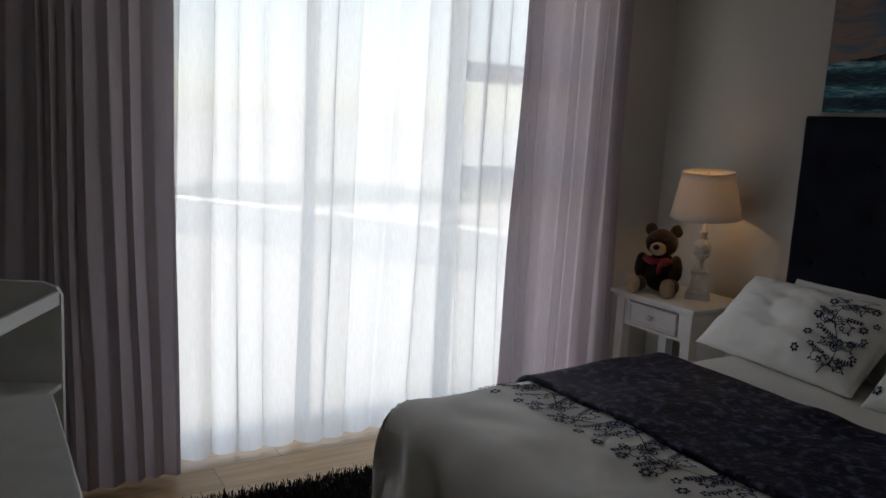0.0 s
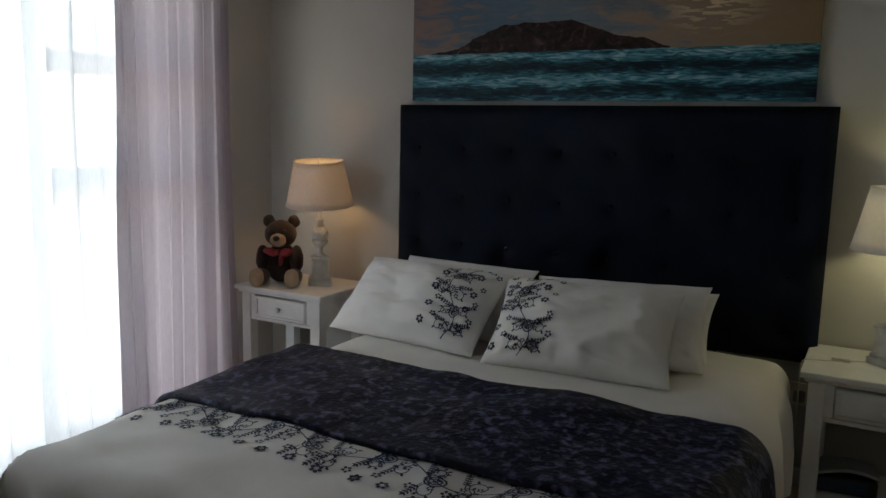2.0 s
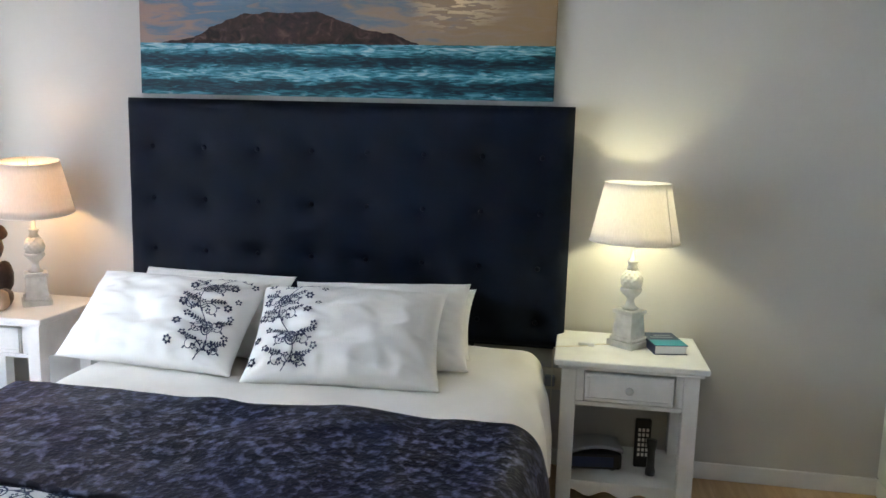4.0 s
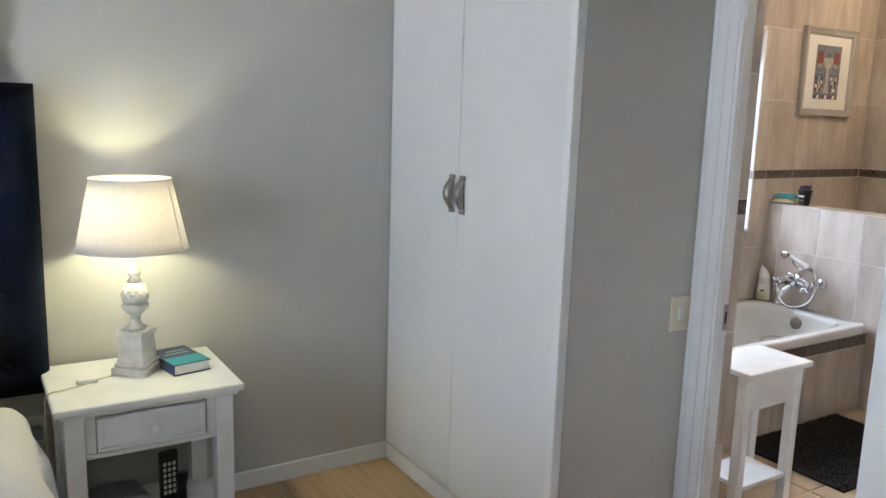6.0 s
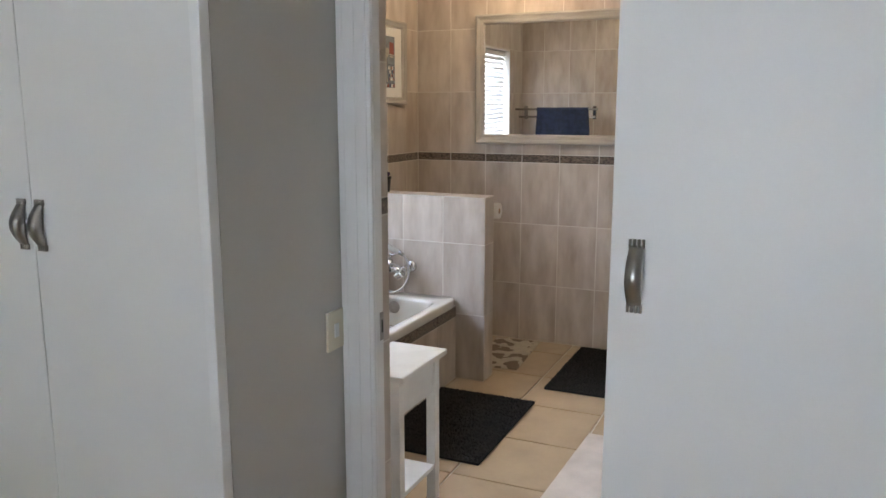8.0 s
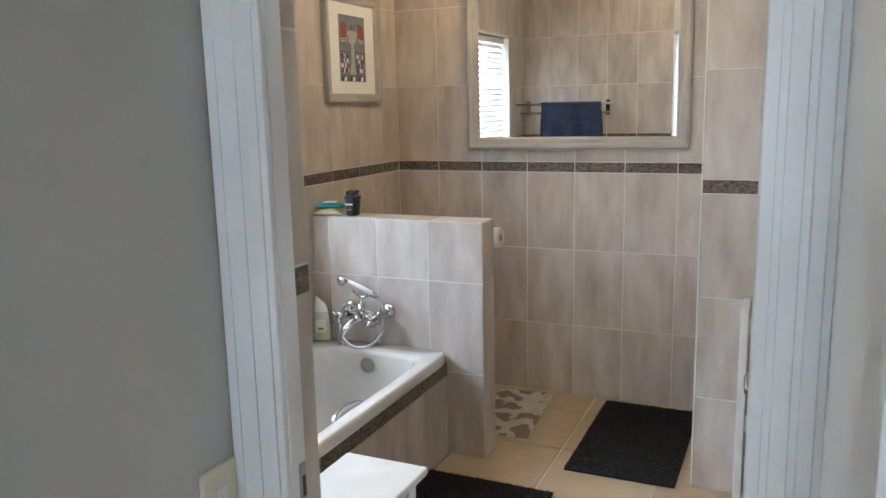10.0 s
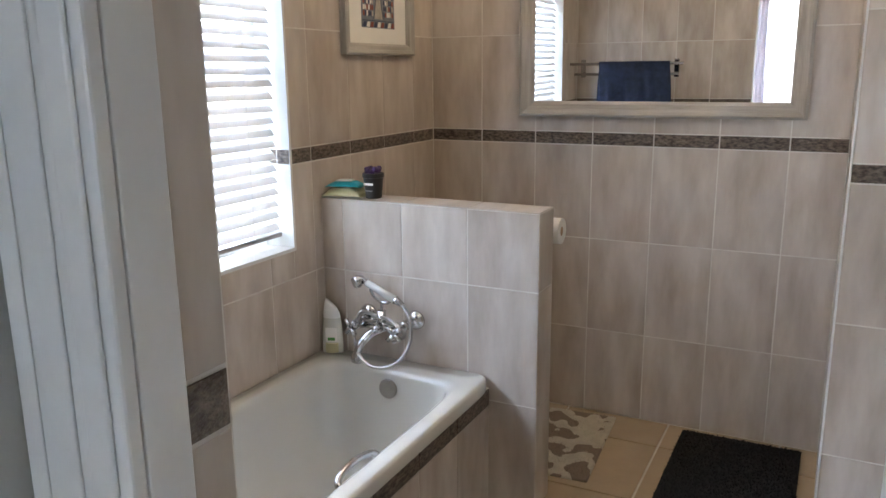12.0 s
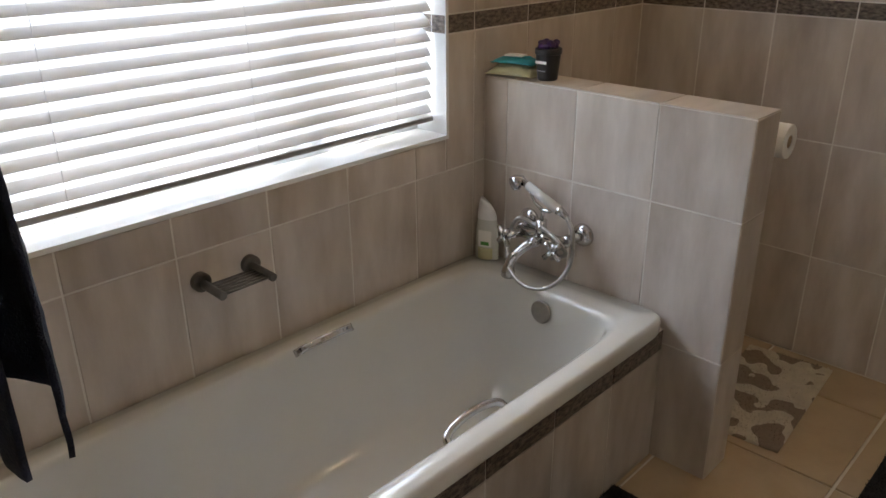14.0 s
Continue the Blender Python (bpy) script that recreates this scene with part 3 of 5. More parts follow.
def embroider(owner, surface, length, depth, k, seed):
    """surface(p, q): the place p metres along the band and q metres across it; k: the size of the stitching."""
    b, r = bmesh.new(), random.Random(seed)

    def lay(pts):
        vs = []
        for p, q in pts:
            if not (0 < p < length):
                b.verts.index_update()
                for w in vs:
                    b.verts.remove(w)
                return
            o = Vector(surface(p, q))
            n = (Vector(surface(p + 0.004, q)) - o).cross(Vector(surface(p, q + 0.004)) - o).normalized()
            vs.append(b.verts.new(o + n * (0.004 if n.z > 0 else -0.004)))
        b.faces.new(vs)

    def line(pts, w):
        for (p0, q0), (p1, q1) in zip(pts, pts[1:]):
            d = math.hypot(p1 - p0, q1 - q0) or 1e-6
            a, c = -(q1 - q0) / d * w / 2, (p1 - p0) / d * w / 2
            lay([(p0 + a, q0 + c), (p0 - a, q0 - c), (p1 - a, q1 - c), (p1 + a, q1 + c)])

    def leaf(p, q, ang, l, w):
        c, s = math.cos(ang), math.sin(ang)
        lay([(p + l * x * c - w * y * s, q + l * x * s + w * y * c) for x, y in ((0, 0), (0.3, 0.5), (0.7, 0.4), (1, 0), (0.7, -0.4), (0.3, -0.5))])

    def flower(p, q, size, petals=6):
        t0 = r.uniform(0, 6)
        for i in range(petals):
            t = t0 + 2 * math.pi * i / petals
            leaf(p + size * 0.25 * math.cos(t), q + size * 0.25 * math.sin(t), t, size * 0.75, size * 0.62)

    def sprig(p, q, ang, l):
        c, s = math.cos(ang), math.sin(ang)
        line([(p, q), (p + l * c, q + l * s)], 0.0035 * k)
        for i in range(5):
            d = l * (0.25 + 0.18 * i)
            for side in (-0.9, 0.9):
                leaf(p + d * c, q + d * s, ang + side, 0.017 * k, 0.008 * k)
        leaf(p + l * c, q + l * s, ang, 0.018 * k, 0.009 * k)

    def curl(p, q, ang, l, turn):
        pts = []
        for i in range(15):
            pts.append((p, q))
            ang += turn * (0.10 + 0.035 * i)
            p, q = p + l / 14 * math.cos(ang), q + l / 14 * math.sin(ang)
            if i in (4, 7, 10):
                leaf(p, q, ang - turn * 1.1, 0.020 * k, 0.010 * k)
        line(pts, 0.004 * k)
        flower(p, q, 0.014 * k, 5)

    step = 0.115 * k
    cells = int(length / step) + 2
    stem = lambda p: depth * (0.50 + 0.16 * math.sin(p / step * math.pi * 0.5))
    line([(step * 0.1 * i, stem(step * 0.1 * i)) for i in range(cells * 10)], 0.0045 * k)
    for i in range(cells):
        p = (i + 0.5) * step + r.uniform(-0.01, 0.01)
        for turn in (-1, 1):
            curl(p, stem(p), turn * 0.5 + r.uniform(-0.2, 0.2), 0.15 * k, turn)
            curl(p + step * 0.45, stem(p + step * 0.45), math.pi + turn * 0.4, 0.12 * k, -turn)
            sprig(p + step * 0.3, stem(p) + turn * 0.02 * k, turn * 1.3, 0.075 * k)
        flower(p + step * 0.1, depth * r.uniform(0.04, 0.14), 0.024 * k, 6)
        flower(p + step * 0.55, depth * r.uniform(0.22, 0.30), 0.019 * k, 5)
        flower(p + step * 0.25, depth * r.uniform(0.72, 0.80), 0.023 * k, 6)
        flower(p + step * 0.7, depth * r.uniform(0.88, 0.97), 0.018 * k, 5)
        if i % 2:
            for e in (1.0, 0.62):
                line([(p + 0.036 * k * e * math.cos(t * 0.4488), stem(p) + 0.026 * k * e * math.sin(t * 0.4488)) for t in range(15)], 0.006 * k)
            flower(p, stem(p), 0.012 * k, 5)
    ob = part("embroidery", b, M_THREAD, owner, "navy stitched flowers and curling stems")
    tagged(ob, kind="stuff")


M_DUVET = mat("duvet_cotton", (0.83, 0.81, 0.78), 0.85, var=0.06, scale=5, grain=300, bump=0.15)
duvet_face = drape(BX0, BX1 + 0.2, BY0_, BY1_, BZ, 0.11, 0.42, -1.33, 0.42, 0.42, 0.05, 1.0, 0.022)
duvet = part("duvet", grid(130, 120, drape(BX0, BX1 + 0.2, BY0_, BY1_, BZ, 0.11, 0.42, -1.33, 0.42, 0.42, 0.05, 1.0, 0.022)), M_DUVET, smooth=True)
EX = 1.525
embroider(duvet, lambda p, q: duvet_face((EX + q - BX0 + 0.42) / (BX1 + 0.2 - 1.33 - BX0 + 0.42), p / (BY1_ - BY0_ + 0.84)), BY1_ - BY0_ + 0.84, 0.27, 0.82, 3)
tagged(duvet, "white cotton duvet embroidered with navy flowers", "duvet")
sheet = part("bed_sheet", grid(60, 110, drape(BX0 + 0.6, BX1, BY0_ + 0.012, BY1_ - 0.012, BZ - 0.004, 0.13, -0.35, -0.08, 0.36, 0.36, 0.1, 5.0, 0.010, puff=0.02)), M_SHEET, smooth=True)
tagged(sheet, "ivory cotton sheet folded back under the pillows", "sheet")
# the pale tint paints highlights on the crushed pile as thin squiggles
M_THROW = mat("crushed_navy_velvet_lit", (0.0075, 0.0085, 0.026), 0.5, var=0.5, scale=30, grain=60, bump=1.0, tint=(0.11, 0.12, 0.21), spec=0.25, sheen=0.0)
for q in M_THROW.node_tree.nodes:
    if q.type == "TEX_NOISE" and q.inputs["Scale"].default_value < 30:
        q.inputs["Distortion"].default_value = 1.8
    if q.type == "MAP_RANGE":
        q.inputs["From Min"].default_value, q.inputs["From Max"].default_value = 0.50, 0.70
throw = part("throw_blanket", grid(70, 150, drape(1.72 - 0.2, 2.37 + 0.2, BY0_ - 0.018, BY1_ + 0.018, BZ + 0.034, 0.12, -0.2, -0.2, 0.38, 0.38, 0.08, 9.0, 0.018, puff=0.022)), M_THROW, smooth=True)
tagged(thicken(throw, 0.02), "crushed navy velvet throw across the bed", "throw")


def pillow(name, cx, cy, cz, w, h, t, rx, rz, m, label, seed, roll=0, band=None):
    """A stuffed pillow that faces the foot of the bed: local x across, y up its face, z out."""
    def crease(a, b):
        """Folds that run in from the corners and the lower seam."""
        out = 0.003 * math.sin(9 * noise.noise((a * 1.6 + seed, b * 3.2, 7)) + 5 * a)
        for ca, cb in ((-1, -1), (1, -1), (-1, 1), (1, 1)):
            da, db = a - ca, b - cb
            r = math.hypot(da, db)
            ang = math.atan2(db, da)
            out += 0.0055 * math.exp(-(r / 0.75) ** 2) * math.sin(11 * ang + 3 * noise.noise((r * 3 + seed, ang, ca + 2 * cb)))
        return out + 0.006 * math.exp(-((b + 0.9) / 0.35) ** 2) * math.sin(22 * a + 4 * noise.noise((a * 4, seed, 0)))

    def shell(sign):
        def f(u, v):
            a, b = 2 * u - 1, 2 * v - 1
            prof = max(0.0, (1 - abs(a) ** 2.6)) ** 0.55 * max(0.0, (1 - abs(b) ** 2.6)) ** 0.55
            n1 = noise.noise((a * 2.2 + seed, b * 2.2, seed))
            n2 = noise.noise((a * 6 + seed, b * 6, seed + 3))
            pin = 1 - 0.07 * (1 - abs(a) ** 2) * abs(b) ** 3
            pin2 = 1 - 0.07 * (1 - abs(b) ** 2) * abs(a) ** 3
            return (a * w / 2 * pin2, b * h / 2 * pin, sign * (t / 2) * prof * (1 + 0.25 * n1) + 0.007 * n2 * prof + crease(a, b) * prof)
        return f
    b = grid(80, 60, shell(1))
    merge(b, grid(80, 60, shell(-1)))
    bmesh.ops.remove_doubles(b, verts=b.verts[:], dist=0.0005)
    bmesh.ops.recalc_face_normals(b, faces=b.faces[:])
    ob = part(name, b, m, None, smooth=True)
    ob.matrix_world = pose(cx, cy, cz, 0, 0, rz - 90) @ pose(0, 0, 0, 90 - rx, 0, 0) @ pose(0, 0, 0, 0, 0, roll)
    if band:
        face = shell(1)
        embroider(ob, lambda p, q: face((band + q) / w + 0.5, 0.04 + 0.92 * p / h), h, 0.25, 0.78, int(seed))
    return tagged(ob, label, "pillow", "pillows on the bed")


pillow("pillow", 3.045, 1.30, 0.735, 0.68, 0.40, 0.14, 47, -3, M_COTTON, "plain white cotton pillow behind the front one", 2.0)
pillow("pillow", 3.190, 0.565, 0.695, 0.69, 0.38, 0.14, 48, 4, M_COTTON, "plain ivory cotton pillow against the headboard", 11.0, 1)
pillow("pillow", 3.015, 0.565, 0.735, 0.70, 0.40, 0.15, 47, 5, M_COTTON, "plain white cotton pillow behind the front one", 4.0, 2)
pillow("pillow", 2.825, 1.350, 0.745, 0.74, 0.41, 0.21, 48, -6, M_COTTON, "white pillow with navy floral embroidery at one end", 6.0, 0, 0.10)
pillow("pillow", 2.815, 0.630, 0.735, 0.70, 0.42, 0.21, 48, 6, M_COTTON, "white pillow with navy floral embroidery at one end", 8.0, 0, -0.33)


# ---- bedroom: night stands ----
def nightstand(y0, y1, label):
    x0, x1, z = 3.09, W - 0.02, 0.63
    ns = thing("nightstand", (x0 + x1) / 2, (y0 + y1) / 2, 0, label, "nightstand", 0, "night stands beside the bed")
    hx, hy = (x1 - x0) / 2, (y1 - y0) / 2
    part("top", box(-hx, hx, -hy, hy, z - 0.024, z, 0.006), M_FURN, ns)
    part("moulding", box(-hx + 0.016, hx - 0.016, -hy + 0.016, hy - 0.016, z - 0.040, z - 0.0245, 0.005), M_FURN, ns)
    a, b = hx - 0.03, hy - 0.03
    for sx in (-1, 1):
        for sy in (-1, 1):
            part("leg", box(sx * a - (0.058 if sx > 0 else 0), sx * a + (0.058 if sx < 0 else 0), sy * b - (0.058 if sy > 0 else 0), sy * b + (0.058 if sy < 0 else 0), 0.0, z - 0.041, 0.003), M_FURN, ns)
    for sy in (-1, 1):
        part("side_rail", box(-a + 0.058, a - 0.058, sy * b - 0.015 * sy - 0.008, sy * b - 0.015 * sy + 0.008, z - 0.19, z - 0.042, 0.002), M_FURN, ns)
    part("back_panel", box(a - 0.03, a - 0.015, -b + 0.058, b - 0.058, z - 0.19, z - 0.042), M_FURN, ns)
    part("front_rail", box(-a + 0.006, -a + 0.03, -b + 0.058, b - 0.058, z - 0.185, z - 0.168, 0.002), M_FURN, ns)
    for sy in (-1, 1):
        part("stile", box(-a + 0.006, -a + 0.03, sy * (b - 0.058) - (0.03 if sy > 0 else 0), sy * (b - 0.058) + (0.03 if sy < 0 else 0), z - 0.167, z - 0.042, 0.002), M_FURN, ns)
    w = b - 0.058 - 0.033
    dr = part("drawer", box(-a + 0.001, -a + 0.20, -w, w, z - 0.164, z - 0.052, 0.003), M_FURN, ns)
    for q in ((-w + 0.004, w - 0.004, z - 0.162, z - 0.148), (-w + 0.004, w - 0.004, z - 0.068, z - 0.054)):
        part("bead", box(-a - 0.006, -a + 0.0008, q[0], q[1], q[2], q[3], 0.002), M_FURN, dr)
    for sy in (-1, 1):
        part("bead", box(-a - 0.006, -a + 0.0008, sy * (w - 0.011) - 0.007, sy * (w - 0.011) + 0.007, z - 0.1475, z - 0.0685, 0.002), M_FURN, dr)
    kb = lathe([(0.006, 0), (0.006, 0.010), (0.014, 0.016), (0.0155, 0.022), (0.011, 0.028), (0.001, 0.030)], 16)
    bmesh.ops.transform(kb, matrix=pose(-a + 0.0005, 0, z - 0.108, 0, -90, 0), verts=kb.verts[:])
    part("knob", kb, M_FURN, dr, "round white knob", True)
    part("shelf", box(-a + 0.012, a - 0.005, -b + 0.004, b - 0.004, 0.115, 0.135, 0.003), M_FURN, ns)
    # shaped apron below the shelf
    apr = bmesh.new()
    top, low = [], []
    for k in range(25):
        y = (-b + 0.058) + (2 * b - 0.116) * k / 24
        s = abs(2 * k / 24 - 1)
        dz = 0.028 + 0.012 * math.cos(s * 3 * math.pi)
        for xx in (-a + 0.010, -a + 0.024):
            top.append(apr.verts.new((xx, y, 0.1145)))
            low.append(apr.verts.new((xx, y, 0.1145 - dz)))
    for k in range(24):
        i = 2 * k
        apr.faces.new((top[i], top[i + 2], low[i + 2], low[i]))
        apr.faces.new((top[i + 1], low[i + 1], low[i + 3], top[i + 3]))
        apr.faces.new((low[i], low[i + 2], low[i + 3], low[i + 1]))
    part("apron", apr, M_FURN, ns)
    return ns


nightstand(-0.68, -0.105, "white painted night stand with drawer and open shelf")
nightstand(2.075, 2.655, "white painted night stand with drawer beside the curtain")


def table_lamp(x, y, z, tilt, rz, label):
    la = thing("table_lamp", x, y, z, label, "lamp", rz, "table lamps beside the bed")
    part("plinth", box(-0.062, 0.062, -0.062, 0.062, 0, 0.026, 0.003, box(-0.055, 0.055, -0.055, 0.055, 0.026, 0.042, 0.006)), M_LAMPBASE, la)
    pb = bmesh.new()
    bmesh.ops.create_cube(pb, size=1)
    for v in pb.verts:
        k = 0.047 if v.co.z < 0 else 0.040
        v.co = (v.co.x * 2 * k, v.co.y * 2 * k, 0.042 if v.co.z < 0 else 0.135)
    box(-0.05, 0.05, -0.05, 0.05, 0.135, 0.152, 0.004, pb)
    part("pedestal", pb, M_LAMPBASE, la)
    part("stem", lathe([(0.030, 0.152), (0.034, 0.158), (0.020, 0.166), (0.014, 0.185), (0.016, 0.200), (0.030, 0.212), (0.042, 0.226), (0.044, 0.236), (0.040, 0.240)], 24), M_LAMPBASE, la, smooth=True)
    def pine(u, v):
        ang = 2 * math.pi * u
        r = 0.042 * math.sin(math.pi * (0.24 + 0.62 * v)) ** 0.8
        bumps = 0.0045 * abs(math.sin(5 * ang + 9 * v)) * abs(math.sin(5 * ang - 9 * v))
        return ((r + bumps) * math.cos(ang), (r + bumps) * math.sin(ang), 0.240 + 0.075 * v)
    part("pineapple", grid(60, 24, pine, True), M_LAMPBASE, la, "carved pineapple shape", True)
    part("neck", lathe([(0.018, 0.312), (0.024, 0.320), (0.015, 0.328), (0.021, 0.345), (0.023, 0.352), (0.012, 0.356), (0.008, 0.40), (0.008, 0.46)], 20), M_LAMPBASE, la, smooth=True)
    def shell(u, v):
        a = 2 * math.pi * u
        r = 0.178 - 0.050 * v
        return (r * math.cos(a), r * math.sin(a), 0.430 + 0.235 * v)
    sh = part("shade", grid(56, 6, shell, True), M_SHADE, la, "tapered linen shade, lit", True)
    sh.matrix_local = pose(0, 0, 0.43, 0, 0, 0) @ pose(0, 0, 0, tilt[0], tilt[1], 0) @ pose(0, 0, -0.43)
    thicken(sh, 0.0015)
    ring = tube([(0.179 * math.cos(k * math.pi / 24), 0.179 * math.sin(k * math.pi / 24), 0.431) for k in range(48)], 0.0022, seg=6, close=True)
    tube([(0.129 * math.cos(k * math.pi / 24), 0.129 * math.sin(k * math.pi / 24), 0.664) for k in range(48)], 0.0022, seg=6, bm=ring, close=True)
    tube([(0.178, 0, 0.431), (0.128, 0, 0.664)], 0.003, seg=6, bm=ring)
    rg = part("binding", ring, M_COTTON, sh, "stitched edge tape")
    sp = tube([(-0.128, 0, 0.655), (0, 0, 0.62), (0.128, 0, 0.655)], 0.0015, seg=5)
    tube([(0, -0.128, 0.655), (0, 0, 0.62), (0, 0.128, 0.655)], 0.0015, seg=5, bm=sp)
    part("spider", sp, M_NICKEL, sh, "wire shade fitting")
    return la


table_lamp(3.37, -0.395, 0.63, (0, 0), -130, "lit table lamp with pineapple base and linen shade")
table_lamp(3.36, 2.29, 0.63, (-2, -6), 40, "lit table lamp with tilted linen shade")

# teddy bear, one mesh
bear_b = bmesh.new()
def blob(c, r, bm, rot=(0, 0, 0)):
    b = bmesh.new()
    bmesh.ops.create_icosphere(b, subdivisions=3, radius=1)
    bmesh.ops.transform(b, matrix=pose(*c, *rot) @ Matrix.Diagonal((*r, 1)), verts=b.verts[:])
    for v in b.verts:
        v.co += v.normal * 0.004 * noise.noise(v.co * 45)
    merge(bm, b)
blobs = [((0, 0, 0.085), (0.065, 0.075, 0.088)), ((-0.015, 0, 0.215), (0.062, 0.070, 0.062)), ((0.0, 0.055, 0.270), (0.018, 0.028, 0.028)), ((0.0, -0.055, 0.270), (0.018, 0.028, 0.028)),
         ((-0.040, 0.074, 0.108), (0.034, 0.030, 0.062)), ((-0.040, -0.074, 0.108), (0.034, 0.030, 0.062)), ((-0.085, 0.072, 0.035), (0.075, 0.036, 0.035)), ((-0.085, -0.072, 0.035), (0.075, 0.036, 0.035))]
for c, r in blobs:
    blob(c, r, bear_b)
n_brown = len(bear_b.faces)
for c, r in [((-0.074, 0, 0.196), (0.030, 0.036, 0.029)), ((-0.148, 0.075, 0.042), (0.016, 0.033, 0.042)), ((-0.148, -0.075, 0.042), (0.016, 0.033, 0.042))]:
    blob(c, r, bear_b)
n_tan = len(bear_b.faces)
for c, r in [((-0.104, 0, 0.206), (0.011, 0.015, 0.012)), ((-0.070, 0.028, 0.235), (0.007, 0.007, 0.007)), ((-0.070, -0.028, 0.235), (0.007, 0.007, 0.007))]:
    blob(c, r, bear_b)
n_black = len(bear_b.faces)
for c, r, q in [((-0.072, 0.032, 0.142), (0.012, 0.034, 0.018), (15, 0, 0)), ((-0.072, -0.032, 0.140), (0.012, 0.034, 0.018), (-15, 0, 0)), ((-0.078, -0.015, 0.115), (0.008, 0.012, 0.035), (10, 0, 0)), ((-0.076, 0, 0.143), (0.014, 0.014, 0.014), (0, 0, 0))]:
    blob(c, r, bear_b, q)
bear = part("teddy_bear", bear_b, M_BEAR, None, smooth=True)
for m in (M_BEARPAD, M_BLACK, M_RED):
    bear.data.materials.append(m)
for i, p in enumerate(bear.data.polygons):
    p.material_index = 0 if i < n_brown else 1 if i < n_tan else 2 if i < n_black else 3
bear.matrix_world = pose(3.29, 2.495, 0.632, 0, 0, 28) @ Matrix.Scale(1.22, 4)
tagged(bear, "dark brown plush bear with a red ribbon, seated", "soft toy")

# book, cord switch, and things on the lower shelf
book = thing("book", 3.37, -0.535, 0.630, "thick paperback with navy and teal cover", "book", 12)
part("pages", box(-0.10, 0.10, -0.060, 0.064, 0.003, 0.034, 0.001), M_PAPER, book)
cv = part("cover", box(-0.103, 0.103, -0.066, 0.066, 0.0345, 0.037, 0.001, box(-0.103, 0.103, -0.066, 0.066, 0.0, 0.0025, 0.001, box(-0.103, 0.103, 0.0645, 0.067, 0.0, 0.037, 0.001))), M_INK, book, "navy cover")
part("cover_band", box(-0.101, -0.015, -0.0655, 0.064, 0.0372, 0.0376), M_TEAL, cv, "teal cover print")
for k in range(2):
    part("lettering", box(0.02 + 0.03 * k, 0.032 + 0.03 * k, -0.045, 0.045 - 0.02 * k, 0.0372, 0.0375), M_GREY, cv, "pale line of lettering")
cord = thing("lamp_cord", 3.35, -0.2, 0.630, "thin lamp cord with white inline switch", "cord")
part("cable", tube(curve_pts([(0.0, -0.135, 0.004), (-0.01, -0.08, 0.004), (-0.05, -0.02, 0.004), (-0.085, 0.05, 0.006), (-0.10, 0.092, 0.004), (-0.10, 0.103, -0.03), (-0.09, 0.104, -0.2), (-0.05, 0.11, -0.42), (-0.03, 0.12, -0.62)]), 0.0025, seg=6), M_PLASTIC, cord)
part("inline_switch", box(-0.045, -0.018, -0.06, 0.005, 0.0, 0.016, 0.005), M_FURN, cord, "white inline switch")

radio = thing("clock_radio", 3.30, -0.27, 0.136, "grey and black clock radio on the shelf", "radio", 8)
part("case", box(-0.075, 0.075, -0.115, 0.115, 0.006, 0.075, 0.012), M_BLACK, radio, smooth=False)
rt = grid(14, 14, lambda u, v: (-0.078 + 0.156 * u, -0.118 + 0.236 * v, 0.076 + 0.035 * math.sin(math.pi * min(1, 0.15 + 0.85 * v)) * (1 - 0.3 * u)))
thicken(part("top_shell", rt, M_GREY, radio, "silver-grey curved top", True), 0.012)
for y in (-0.08, 0.08):
    part("foot", lathe([(0.012, 0), (0.012, 0.007)], 10, at=(-0.05, y, 0)), M_GREY, radio)
part("display", box(-0.0765, -0.0752, -0.08, 0.09, 0.02, 0.062), M_INK, radio, "dark display window")
phone = thing("remote_control", 3.32, -0.475, 0.136, "black remote control with pale buttons, upright", "remote", 5)
part("body", box(-0.012, 0.012, -0.032, 0.032, 0.0, 0.205, 0.006), M_BLACK, phone)
for r in range(6):
    for c in range(3):
        part("button", box(-0.0145, -0.0122, -0.021 + c * 0.016, -0.011 + c * 0.016, 0.05 + r * 0.021, 0.063 + r * 0.021), M_COTTON, phone)
tor = thing("torch", 3.25, -0.505, 0.136, "small black torch standing on end", "torch")
part("barrel", lathe([(0.020, 0), (0.020, 0.02), (0.016, 0.03), (0.015, 0.10), (0.021, 0.125), (0.021, 0.145)], 18), M_BLACK, tor, smooth=True)

# plug behind the night stand
sock = thing("wall_socket", W - 0.001, -0.085, 0.40, "ivory wall socket behind the night stand", "socket")
part("plate", box(-0.012, 0, -0.05, 0.05, -0.05, 0.05, 0.003), M_PLASTIC, sock)
part("plug", box(-0.05, -0.0125, -0.02, 0.025, -0.025, 0.02, 0.006), M_GREY, sock)

